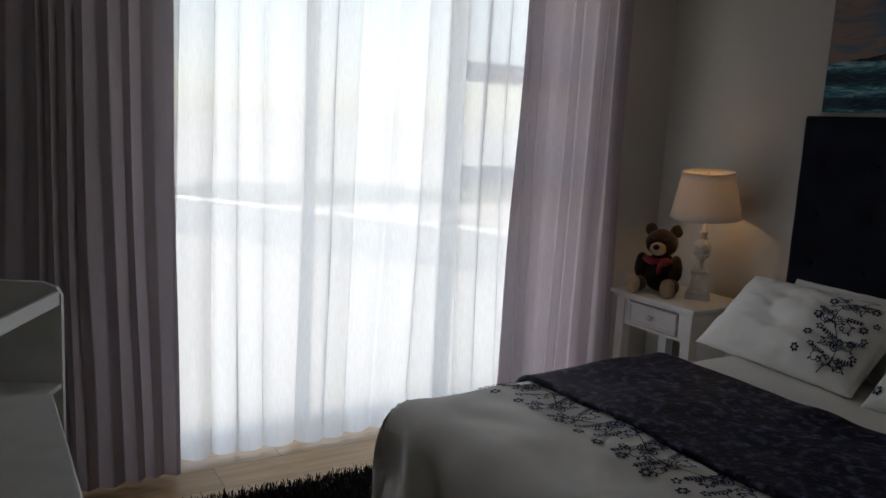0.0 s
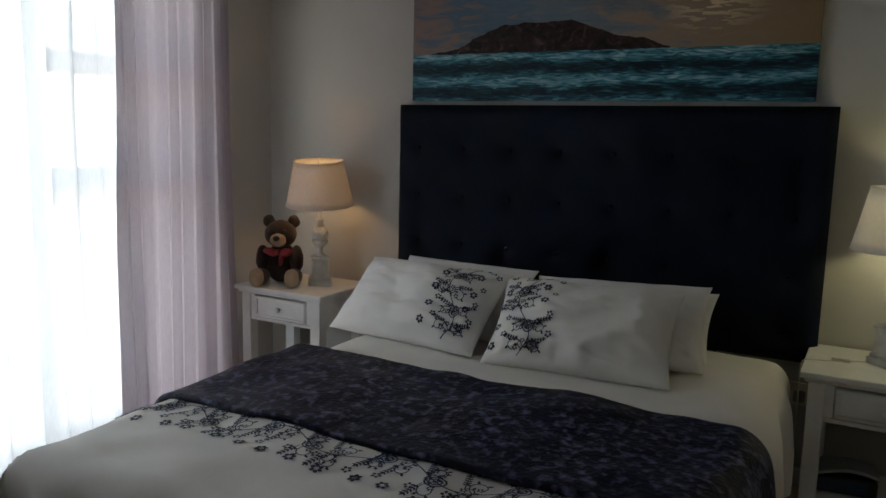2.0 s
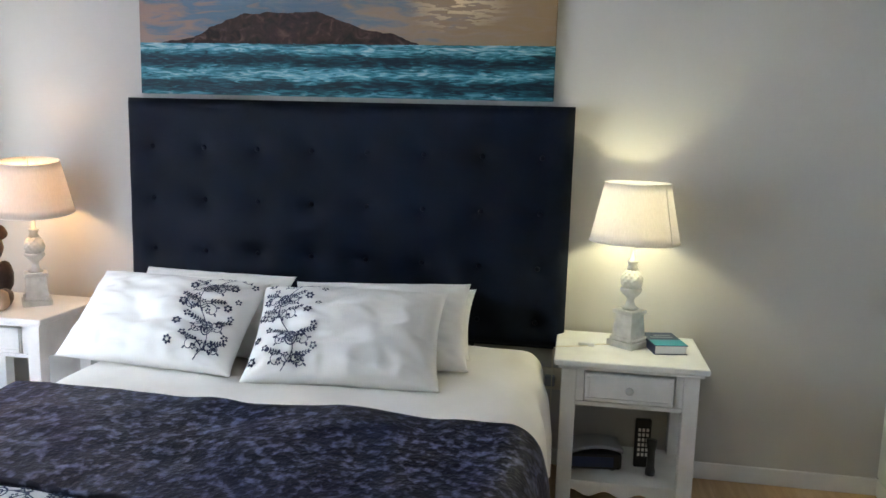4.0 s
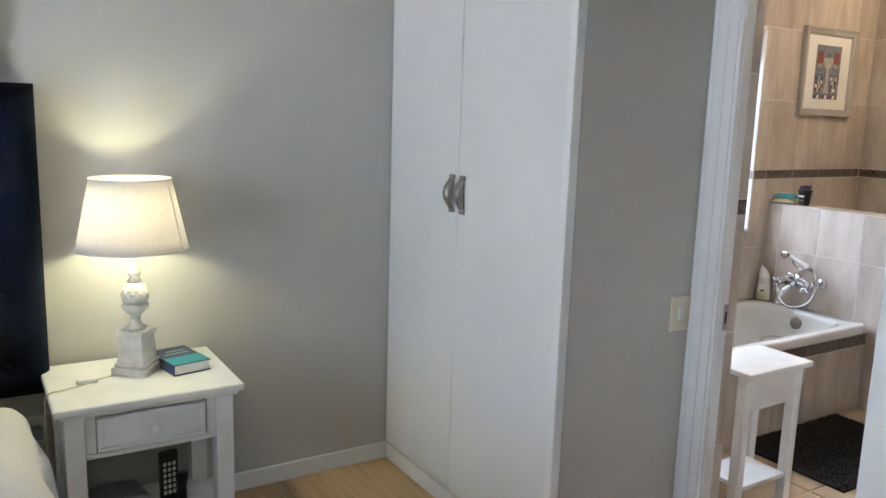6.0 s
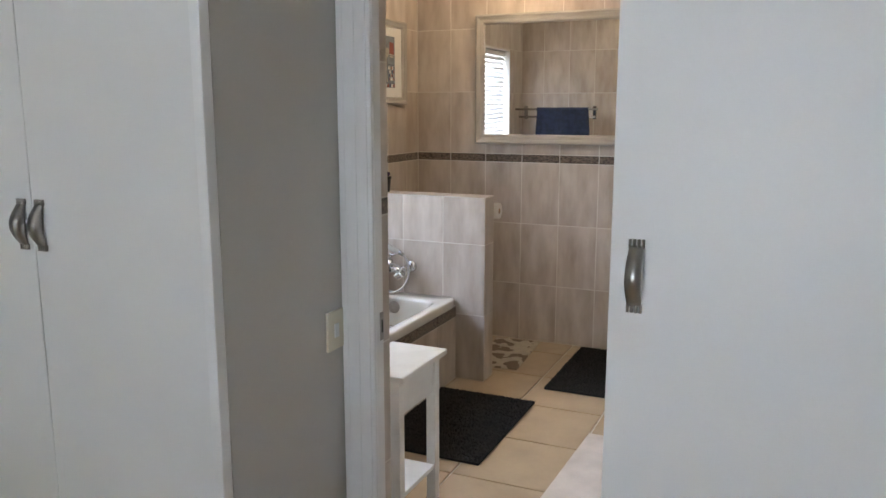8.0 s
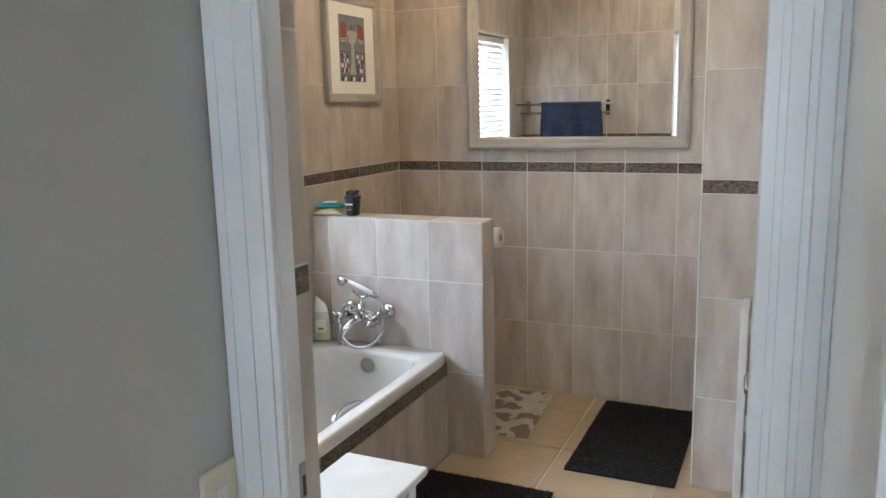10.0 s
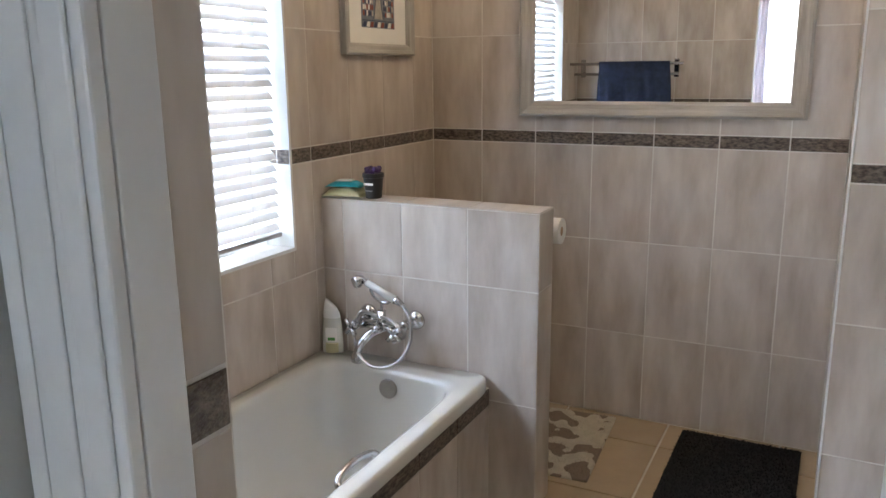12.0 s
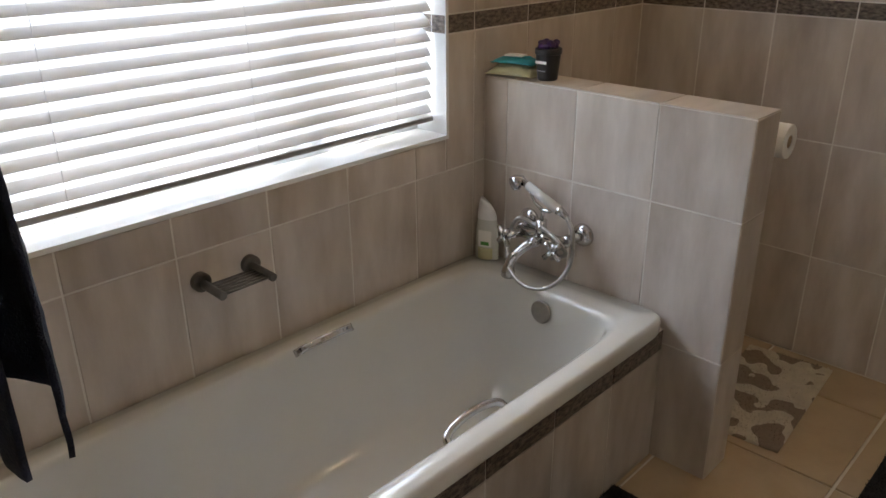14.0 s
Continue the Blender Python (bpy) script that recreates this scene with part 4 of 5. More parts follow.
# ---- bedroom: painting ----
def painting_mat():
    m = bpy.data.materials.new("oil_painting_seascape")
    m.use_nodes = True
    n, l = m.node_tree.nodes, m.node_tree.links
    b = n["Principled BSDF"]
    b.inputs["Roughness"].default_value = 0.55
    b.inputs["Specular IOR Level"].default_value = 0.2
    tc, sep = n.new("ShaderNodeTexCoord"), n.new("ShaderNodeSeparateXYZ")
    l.new(tc.outputs["Object"], sep.inputs[0])

    def mth(op, a, c=0.0, d=0.0):
        q = n.new("ShaderNodeMath")
        q.operation = op
        for i, val in enumerate((a, c, d)):
            if isinstance(val, (int, float)):
                q.inputs[i].default_value = val
            else:
                l.new(val, q.inputs[i])
        return q.outputs[0]

    def ramp(fac, stops):
        q = n.new("ShaderNodeValToRGB")
        e = q.color_ramp.elements
        while len(e) < len(stops):
            e.new(0.5)
        for el, (p, c) in zip(e, stops):
            el.position, el.color = p, (*c, 1)
        l.new(fac, q.inputs[0])
        return q.outputs[0]

    def nz(scale, stretch_, detail=6.0, dist=0.0):
        mp, q = n.new("ShaderNodeMapping"), n.new("ShaderNodeTexNoise")
        mp.inputs["Scale"].default_value = stretch_
        q.inputs["Scale"].default_value, q.inputs["Detail"].default_value, q.inputs["Distortion"].default_value = scale, detail, dist
        l.new(tc.outputs["Object"], mp.inputs["Vector"])
        l.new(mp.outputs["Vector"], q.inputs["Vector"])
        return q.outputs["Fac"]

    def mix(f, a, c):
        q = n.new("ShaderNodeMix")
        q.data_type = "RGBA"
        l.new(f, q.inputs[0])
        for i, val in ((6, a), (7, c)):
            if isinstance(val, tuple):
                q.inputs[i].default_value = (*val, 1)
            else:
                l.new(val, q.inputs[i])
        return q.outputs[2]

    x, z = sep.outputs[0], sep.outputs[2]
    u = mth("DIVIDE", x, 1.88)
    # sky: slate blue to peach, with streaked cloud and a bright patch
    skyc = ramp(mth("ADD", u, mth("MULTIPLY_ADD", nz(6, (1, 1, 5), 7, 0.8), 1.1, -0.55)), [(0.0, (0.24, 0.17, 0.145)), (0.2, (0.09, 0.145, 0.20)), (0.48, (0.135, 0.165, 0.20)), (0.68, (0.27, 0.20, 0.15)), (1.0, (0.27, 0.18, 0.10))])
    gx, gz = mth("SUBTRACT", x, 1.46), mth("SUBTRACT", z, 0.40)
    dist = mth("SQRT", mth("ADD", mth("MULTIPLY", gx, gx), mth("MULTIPLY", mth("MULTIPLY", gz, gz), 3.0)))
    glow = mth("MULTIPLY", mth("MAXIMUM", mth("MULTIPLY_ADD", dist, -4.2, 1.0), 0.0), mth("GREATER_THAN", nz(16, (0.8, 1, 5)), 0.52))
    skyc = mix(mth("MULTIPLY", glow, 0.8), skyc, (0.75, 0.58, 0.36))
    # sea: swell bands with foam
    wob = mth("MULTIPLY_ADD", nz(4, (1, 1, 2)), 0.08, -0.04)
    zz = mth("ADD", z, wob)
    band = mth("SINE", mth("MULTIPLY_ADD", zz, 58.0, 2.2))
    tex = nz(12, (0.9, 1, 6.5), 9, 1.4)
    seac = ramp(mth("MULTIPLY_ADD", band, 0.17, tex), [(0.30, (0.008, 0.02, 0.035)), (0.45, (0.012, 0.06, 0.085)), (0.58, (0.03, 0.16, 0.20)), (0.68, (0.12, 0.30, 0.38)), (0.86, (0.42, 0.52, 0.55))])
    # island: flat-topped mountain
    prof = ramp(u, [(0.02, (0, 0, 0)), (0.14, (0.03, 0.03, 0.03)), (0.20, (0.09, 0.09, 0.09)), (0.27, (0.135, 0.135, 0.135)), (0.45, (0.145, 0.145, 0.145)), (0.55, (0.075, 0.075, 0.075)), (0.63, (0.05, 0.05, 0.05)), (0.70, (0, 0, 0))])
    ph = n.new("ShaderNodeSeparateColor")
    l.new(prof, ph.inputs[0])
    top = mth("ADD", mth("ADD", ph.outputs[0], 0.222), mth("MULTIPLY_ADD", nz(16, (1, 1, 1)), 0.03, -0.018))
    mount = mth("LESS_THAN", z, top)
    rock = ramp(nz(15, (1.3, 1, 1.4), 9, 1.2), [(0.35, (0.012, 0.008, 0.008)), (0.58, (0.045, 0.022, 0.018)), (0.78, (0.13, 0.075, 0.06))])
    c = mix(mount, skyc, rock)
    sea = mth("LESS_THAN", z, mth("MULTIPLY_ADD", nz(30, (1, 1, 1)), 0.008, 0.222))
    c = mix(sea, c, seac)
    l.new(c, b.inputs["Base Color"])
    bp = n.new("ShaderNodeBump")
    bp.inputs["Strength"].default_value, bp.inputs["Distance"].default_value = 0.4, 0.003
    l.new(nz(40, (1, 1, 3)), bp.inputs["Height"])
    l.new(bp.outputs["Normal"], b.inputs["Normal"])
    return m


pic = thing("painting", W - 0.002, 1.84, 1.612, "wide unframed oil seascape with a flat-topped island", "painting", -90)
part("canvas", box(0, 1.88, -0.034, 0, 0, 0.66, 0.003), painting_mat(), pic)


# ---- bedroom: curtains ----
def curtain_sheet(x0, x1, y, z0, z1, waves, amp, seed, flare=0.0, irregular=4.2, loop=0.0):
    def f(u, v):
        s = x0 + (x1 - x0) * u
        ph = 2 * math.pi * waves * u + irregular * noise.noise((u * 5 + seed, 0.55 * v, 0)) + 0.8 * noise.noise((u * 8 + seed, 1.6 * v, 3))
        a = amp * (0.65 + 0.35 * (1 - v)) * (0.7 + 0.6 * noise.noise((u * 9 + seed, 2, 0)))
        sway = 0.02 * noise.noise((u * 4 + seed, v * 2, 5)) * (1 - v)
        lap = loop * (0.75 + 0.9 * noise.noise((u * 7 + seed, 4, v * 0.6))) * math.cos(ph)
        return (s + (lap if loop else 0.22 * a * math.sin(2 * ph)) + flare * (1 - v) ** 2 * (u - 0.5) + sway, y + a * math.sin(ph) + sway, z0 + (z1 - z0) * v)
    return f


sheer = thing("sheer_curtain", 1.65, 2.70, 0, "white sheer voile curtain drawn across the window", "curtain")
under(part("cloth", grid(420, 24, curtain_sheet(0.735, 2.52, 2.715, 0.105, 2.40, 13, 0.040, 1.0, loop=0.030)), M_SHEER, smooth=True), sheer)
under(part("hem", grid(420, 3, lambda u, v: (lambda p: (p[0], p[1], 0.018 + 0.087 * v))(curtain_sheet(0.735, 2.52, 2.715, 0.105, 2.40, 13, 0.040, 1.0, loop=0.030)(u, 0))), M_HEM, smooth=True), sheer)["label"] = "denser folded hem"
for x0, x1, wv, sd in ((0.14, 0.76, 9, 3.0), (2.40, 3.09, 10, 6.0)):
    cu = thing("curtain", (x0 + x1) / 2, 2.60, 0, "full-length lilac-grey curtain gathered at the window side", "curtain", 0, "lilac curtains")
    under(part("cloth", grid(200, 30, curtain_sheet(x0, x1, 2.60 if x0 < 1 else 2.655, 0.015, 2.42, wv, 0.026, sd, 0.07, 6.0)), M_LILAC, smooth=True), cu)
rail = thing("curtain_rail", 1.7, 2.66, 2.43, "white curtain rail on the window wall", "rail")
part("rail", tube([(-1.5, 0, 0), (1.5, 0, 0)], 0.014), M_WHITE, rail)
for x in (-1.45, 0, 1.45):
    part("bracket", box(x - 0.01, x + 0.01, 0.0, 0.158, -0.01, 0.01, 0.002), M_WHITE, rail)

# ---- bedroom: rug, desk, stand ----
rnd = random.Random(7)
rug_b = box(0.55, 2.7, 1.0, 2.32, 0.001, 0.012, 0.003)
rug_t = bmesh.new()
for i in range(16000):
    x, y = rnd.uniform(0.55, 2.0), rnd.uniform(1.55, 2.33)
    h = rnd.uniform(0.018, 0.038)
    a = rnd.uniform(0, 6.28)
    lean = Vector((math.cos(a), math.sin(a), 0)) * rnd.uniform(0.005, 0.025)
    w = Vector((math.sin(a), -math.cos(a), 0)) * 0.0028
    p = Vector((x, y, 0.010))
    vs = [rug_t.verts.new(q) for q in (p - w, p + w, p + lean + w * 0.6 + Vector((0, 0, h)), p + lean - w * 0.6 + Vector((0, 0, h)))]
    rug_t.faces.new(vs)
rug = thing("shag_rug", 1.6, 1.7, 0, "charcoal shaggy rug beside the bed", "rug")
under(part("backing", rug_b, M_SHAG), rug)
tagged(under(part("nap", rug_t, M_SHAG), rug), kind="stuff")

desk = thing("desk", -0.15, 1.0, 0, "white painted desk with a plain top", "desk")
part("top", box(-0.5, 0.415, -0.45, 0.61, 0.722, 0.75, 0.004), M_FURN, desk)
for x in (-0.46, 0.36):
    for y in (-0.42, 0.57):
        part("leg", box(x - 0.025, x + 0.025, y - 0.025, y + 0.025, 0, 0.7215, 0.003), M_FURN, desk)
part("apron", box(-0.43, 0.33, 0.545, 0.565, 0.63, 0.7215, 0.002), M_FURN, desk)

st = thing("magazine_stand", 0.345, 2.21, 0, "white open stand with raised ends and rails", "stand", 62)
ends = bmesh.new()
prof = [(0.0, 0.0), (0.0, 0.86), (0.015, 0.885), (0.06, 0.90), (0.20, 0.90), (0.22, 0.885), (0.22, 0.0)]
va = [ends.verts.new((-0.009, p[0], p[1])) for p in prof]
vb = [ends.verts.new((0.009, p[0], p[1])) for p in prof]
ends.faces.new(va)
ends.faces.new(vb[::-1])
for i in range(len(prof)):
    ends.faces.new((va[i], va[(i + 1) % len(prof)], vb[(i + 1) % len(prof)], vb[i]))
bmesh.ops.recalc_face_normals(ends, faces=ends.faces[:])
e1 = part("end_panel", ends, M_FURN, st)
e2 = e1.copy()
scene.collection.objects.link(e2)
e2.parent = st
e2.matrix_local = pose(-0.5, 0, 0)
for y, z in ((0.004, 0.83), (0.204, 0.85)):
    part("rail", box(-0.491, -0.0095, y, y + 0.014, z, z + 0.045, 0.002), M_FURN, st)
for z in (0.30, 0.56):
    part("shelf", box(-0.491, -0.0095, 0.004, 0.216, z, z + 0.016, 0.002), M_FURN, st)


# ---- bathroom: bath ----
bath = thing("bathtub", 3.2315, -3.1215, 0, "white enamel built-in bath with tiled side panel", "bath")
HX, HY, RZ = 0.3455, 0.9125, 0.487
DROP = 0.525 - RZ
def ring(dx0, dx1, dy0, dy1, z, e, n=96):
    out = []
    for k in range(n):
        a = 2 * math.pi * (k + 0.5) / n
        c, s = math.cos(a), math.sin(a)
        out.append((math.copysign(abs(c) ** (2 / e), c) * (HX - (dx1 if c > 0 else dx0)), math.copysign(abs(s) ** (2 / e), s) * (HY - (dy1 if s > 0 else dy0)), z))
    return out
rows = [ring(0, 0, 0, 0, 0.478, 26), ring(0, 0, 0, 0, 0.512, 26), ring(0.004, 0, 0, 0, 0.521, 26), ring(0.012, 0.002, 0.002, 0.002, 0.525, 24), ring(0.052, 0.052, 0.095, 0.09, 0.5245, 12), ring(0.062, 0.060, 0.106, 0.103, 0.520, 9), ring(0.070, 0.067, 0.114, 0.115, 0.503, 8),
        ring(0.080, 0.076, 0.125, 0.16, 0.42, 6.5), ring(0.098, 0.095, 0.15, 0.25, 0.28, 5), ring(0.125, 0.120, 0.185, 0.34, 0.19, 4.2), ring(0.175, 0.17, 0.24, 0.42, 0.155, 3.4), ring(0.30, 0.30, 0.55, 0.7, 0.148, 3.0)]
rows = [[(x, y, z - DROP) for x, y, z in r] for r in rows]
tub = bmesh.new()
rv = [[tub.verts.new(p) for p in r] for r in rows]
for a, c in zip(rv, rv[1:]):
    for k in range(96):
        tub.faces.new((a[k], a[(k + 1) % 96], c[(k + 1) % 96], c[k]))
tub.faces.new(rv[-1])
part("shell", tub, M_ENAMEL, bath, smooth=True)
of = lathe([(0.001, 0.006), (0.030, 0.006), (0.036, 0.003), (0.036, 0)], 28)
bmesh.ops.transform(of, matrix=pose(-0.001, -0.7865, 0.424, -84, 0, 0), verts=of.verts[:])
part("overflow", of, M_NICKEL, bath, "round brushed overflow cover", True)
part("waste", lathe([(0.03, 0), (0.03, 0.004), (0.012, 0.006)], 20, at=(0, -0.4, 0.148 - DROP)), M_CHROME, bath, "chrome waste", True)
# flat bowed handle by the wall, round bowed one on the room side
ya, yb = -0.278, -0.085
hb_ = grid(24, 3, lambda u, v: (0.272 - 0.026 * math.sin(math.pi * u) ** 0.5 + 0.012 * (v - 0.5), ya + (yb - ya) * u, 0.474 + 0.024 * math.sin(math.pi * u) ** 0.5 + 0.016 * (v - 0.5)))
thicken(part("grab_handle", hb_, M_CHROME, bath, "flat chrome grab handle", True), 0.008, 0)
g = tube(curve_pts([(-0.268, -0.305, 0.440), (-0.243, -0.29, 0.462), (-0.236, -0.205, 0.474), (-0.243, -0.12, 0.462), (-0.268, -0.105, 0.440)]), 0.0105, seg=10)
part("grab_handle", g, M_CHROME, bath, "chrome grab handle", True)
# side panel: mosaic band over tiles
pn = part("side_panel", box(-0.3335, -0.315, -0.917, 0.92, 0.0, 0.439), M_GROUT, bath, "tiled side panel")

# ---- bathroom: tiles ----
bpy.context.view_layer.update()
CACHE = {}
def tile_mesh(w, h, t, m):
    key = (round(w, 3), round(h, 3), t, m.name)
    if key not in CACHE:
        b = bmesh.new()
        e = 0.0008
        lo = [b.verts.new(p) for p in ((0, 0, 0), (w, 0, 0), (w, 0, h), (0, 0, h))]
        mid = [b.verts.new(p) for p in ((0, t - e, 0), (w, t - e, 0), (w, t - e, h), (0, t - e, h))]
        hi = [b.verts.new(p) for p in ((e, t, e), (w - e, t, e), (w - e, t, h - e), (e, t, h - e))]
        for r, s in ((lo, mid), (mid, hi)):
            for i in range(4):
                b.faces.new((r[i], r[(i + 1) % 4], s[(i + 1) % 4], s[i]))
        b.faces.new(hi)
        bmesh.ops.recalc_face_normals(b, faces=b.faces[:])
        me = bpy.data.meshes.new("tile")
        b.to_mesh(me)
        b.free()
        me.materials.append(m)
        CACHE[key] = me
    return CACHE[key]


def lay(parent, m, name, w, h, t, material):
    ob = new(name, tile_mesh(w, h, t, material))
    ob.parent = parent
    ob.matrix_parent_inverse = parent.matrix_world.inverted()
    ob.matrix_basis = m
    return ob


ROWS = [(0.0, 0.390), (0.390, 0.802), (0.802, 1.209), (1.264, 1.672), (1.672, 2.080), (2.080, 2.488), (2.488, CEIL)]
BAND = (1.209, 1.264)
G = 0.005
def cut(a, b, joints):
    e = [a] + [j for j in sorted(joints) if a + 0.012 < j < b - 0.012] + [b]
    return list(zip(e, e[1:]))


def tile_wall(parent, x, y, rz, u0, u1, joints, z0=0.0, z1=CEIL, hole=None, band=True, dz=0.0):
    """Tiles over a stretch u0..u1 of a wall whose base line starts at x, y and runs the way rz; hole: u0, u1, z0, z1."""
    rows = [(max(a, z0), min(b, z1), "tile") for a, b in ROWS if min(b, z1) - max(a, z0) > 0.01]
    if band and BAND[1] <= z1 and BAND[0] >= z0:
        rows.append((*BAND, "mosaic_tile"))
    rows = [(a + dz if a > z0 else a, b + dz if b < z1 else b, name) for a, b, name in rows]
    for a, b, name in rows:
        for c, d in cut(u0, u1, joints):
            cells = [(c, d, a, b)]
            if hole and c < hole[1] and d > hole[0] and a < hole[3] and b > hole[2]:
                h0, h1, k0, k1 = hole
                cells = []
                if c < h0:
                    cells.append((c, h0, a, b))
                if d > h1:
                    cells.append((h1, d, a, b))
                cc, dd = max(c, h0), min(d, h1)
                if a < k0:
                    cells.append((cc, dd, a, k0))
                if b > k1:
                    cells.append((cc, dd, k1, b))
            for p, q, r, s in cells:
                if q - p < 0.012 or s - r < 0.012:
                    continue
                lay(parent, pose(x, y, 0, 0, 0, rz) @ pose(p + G / 2, 0, r + G / 2), name, q - p - G, s - r - G, 0.0018, M_TILE if name == "tile" else M_STRIP)


# mirror wall, window wall, pier, door wall, half wall
tile_wall(wall_mirror, 0, MY - 0.0018, 0, PIER, W, [2.044 + 0.2573 * k for k in range(7)])
def ylist(start, n):
    return [start + 0.2575 * k for k in range(n)]
tile_wall(wall_bath_e, W + 0.0018, 0, 90, MY, BY, ylist(-4.765, 12), hole=(WY0 - 0.001, WY1 + 0.001, WZ0 - 0.012, WZ1 + 0.012))
tile_wall(wall_pier, 0, PY - 0.0018, 0, BR, PIER, [PIER - 0.265 - 0.257 * k for k in range(5)])
tile_wall(wall_pier, PIER - 0.0018, 0, -90, -PY + 0.001, -MY - 0.001, [4.36, 4.617, 4.87])
tile_wall(wall_door, 0, BY + 0.0018, 180, -W, -2.320, [-3.355, -3.1, -2.85, -2.6])
tile_wall(wall_door, 0, BY + 0.0018, 180, -1.568, -BR, [-1.31, -1.05])
tile_wall(wall_door, 2.3218, 0, 90, BY + 0.002, DY - 0.047, [], z1=2.06, dz=0.022)
PONYJ = [2.98, 3.2365, 3.485]
tile_wall(pony, 0, -4.0418, 0, 2.72, W, PONYJ, z1=1.0685, band=False)
tile_wall(pony, 0, -4.1772, 180, -W, -2.72, [-j for j in PONYJ], z1=1.0685, band=False)
tile_wall(pony, 2.7218, 0, 90, -4.178, -4.041, [], z1=1.0685, band=False)
for a, b in cut(2.72, W, PONYJ):
    lay(pony, pose(a + G / 2, -4.0405, 1.0685, 90, 0, 0), "tile", b - a - G, 0.139, 0.003, M_TILE)
# bath panel
for a, b in cut(-4.037, BY - 0.004, ylist(-4.037, 9)):
    lay(pn, pose(2.898, 0, 0, 0, 0, 90) @ pose(a + G / 2, 0, 0.004), "tile", b - a - G, 0.366, 0.0018, M_TILE)
    lay(pn, pose(2.898, 0, 0, 0, 0, 90) @ pose(a + G / 2, 0, 0.374), "mosaic_tile", b - a - G, 0.062, 0.003, M_STRIP)
# the band turns into the window reveal
for k in range(2):
    lay(wall_bath_e, pose(W + 0.001, WY0 - 0.0008, 0) @ pose(0.055 * k, 0, BAND[0] + G / 2), "mosaic_tile", 0.052, BAND[1] - BAND[0] - G, 0.0018, M_STRIP)
structure(part("trim_tile_edge", box(PIER - 0.0015, PIER + 0.0045, PY - 0.001, PY + 0.0045, 0, CEIL, 0.001), M_WHITE), "white tile edge strip on the wall corner")
# floor tiles
xs = [BR] + [1.076 + 0.452 * k for k in range(6)] + [W]
ys = [MY] + [-4.715 + 0.452 * k for k in range(6)] + [DY - 0.08]
for a, b in zip(xs, xs[1:]):
    for c, d in zip(ys, ys[1:]):
        lay(fb, pose(a + G, d - G, -0.006, 90, 0, 0), "tile", b - a - 2 * G, d - c - 2 * G, 0.0075, M_FLOORTILE)

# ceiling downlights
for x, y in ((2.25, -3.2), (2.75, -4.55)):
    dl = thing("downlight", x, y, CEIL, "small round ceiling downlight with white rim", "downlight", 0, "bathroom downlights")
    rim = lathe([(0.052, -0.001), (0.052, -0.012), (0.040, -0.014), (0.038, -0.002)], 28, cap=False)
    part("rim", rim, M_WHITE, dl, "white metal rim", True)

# ---- bathroom: mirror and picture ----
mx0, mx1, mz0, mz1, fw = 1.992, 3.130, 1.330, 2.16, 0.064
mir = thing("wall_mirror", (mx0 + mx1) / 2, MY + 0.0005, 0, "large mirror in a limed wood frame", "mirror")
mir.matrix_world = pose((mx0 + mx1) / 2, MY + 0.0065, 0, -0.45, 0, 1.5)
cx = (mx0 + mx1) / 2
M_MIRROR = mat("silvered_glass", (0.86, 0.87, 0.86), 0.0, 1.0, var=0.0, bump=0.0)
part("glass", box(mx0 + fw - 0.005 - cx, mx1 - fw + 0.005 - cx, 0.004, 0.010, mz0 + fw - 0.005, mz1 - fw + 0.005), M_MIRROR, mir, "silvered mirror glass")
def frame_bar(parent, length, w, m, place, name="frame_bar"):
    """A mitred bar with a raised outer edge, along local x from 0."""
    sec = [(0, 0), (0, 0.026), (w * 0.18, 0.030), (w * 0.5, 0.022), (w * 0.8, 0.020), (w, 0.011), (w, 0)]
    b = bmesh.new()
    a = [b.verts.new((s, d, s)) for s, d in sec]
    c = [b.verts.new((length - s, d, s)) for s, d in sec]
    for i in range(len(sec)):
        k = (i + 1) % len(sec)
        b.faces.new((a[i], a[k], c[k], c[i]))
    b.faces.new(a)
    b.faces.new(c[::-1])
    bmesh.ops.recalc_face_normals(b, faces=b.faces[:])
    ob = part(name, b, m, parent)
    ob.matrix_local = place
    return ob
L, Hh = mx1 - mx0, mz1 - mz0
frame_bar(mir, L, fw, M_MIRRORFRAME, pose(mx0 - cx, 0, mz0))
frame_bar(mir, L, fw, M_MIRRORFRAME, pose(mx1 - cx, 0, mz1, 0, 180, 0))
frame_bar(mir, Hh, fw, M_MIRRORFRAME, pose(mx0 - cx, 0, mz1, 0, 90, 0))
frame_bar(mir, Hh, fw, M_MIRRORFRAME, pose(mx1 - cx, 0, mz0, 0, -90, 0))

bp = thing("framed_print", W - 0.001, -4.472, 1.588, "small framed colour print of a washbasin with pale mount", "picture", 90)
frame_bar(bp, 0.53, 0.045, M_MIRRORFRAME, pose(-0.265, 0, 0))
frame_bar(bp, 0.53, 0.045, M_MIRRORFRAME, pose(0.265, 0, 0.525, 0, 180, 0))
frame_bar(bp, 0.525, 0.045, M_MIRRORFRAME, pose(-0.265, 0, 0.525, 0, 90, 0))
frame_bar(bp, 0.525, 0.045, M_MIRRORFRAME, pose(0.265, 0, 0.0, 0, -90, 0))
part("mount", box(-0.225, 0.225, 0.002, 0.006, 0.04, 0.485), M_PAPER, bp, "cream mount")
pr = part("print", box(-0.125, 0.125, 0.0062, 0.0072, 0.105, 0.425), mat("print_blue_grey", (0.20, 0.23, 0.27), 0.6, var=0.2, scale=30, bump=0.0), bp, "printed sheet")
M_PR1 = mat("print_red", (0.27, 0.07, 0.05), 0.6, var=0.1, bump=0.0)
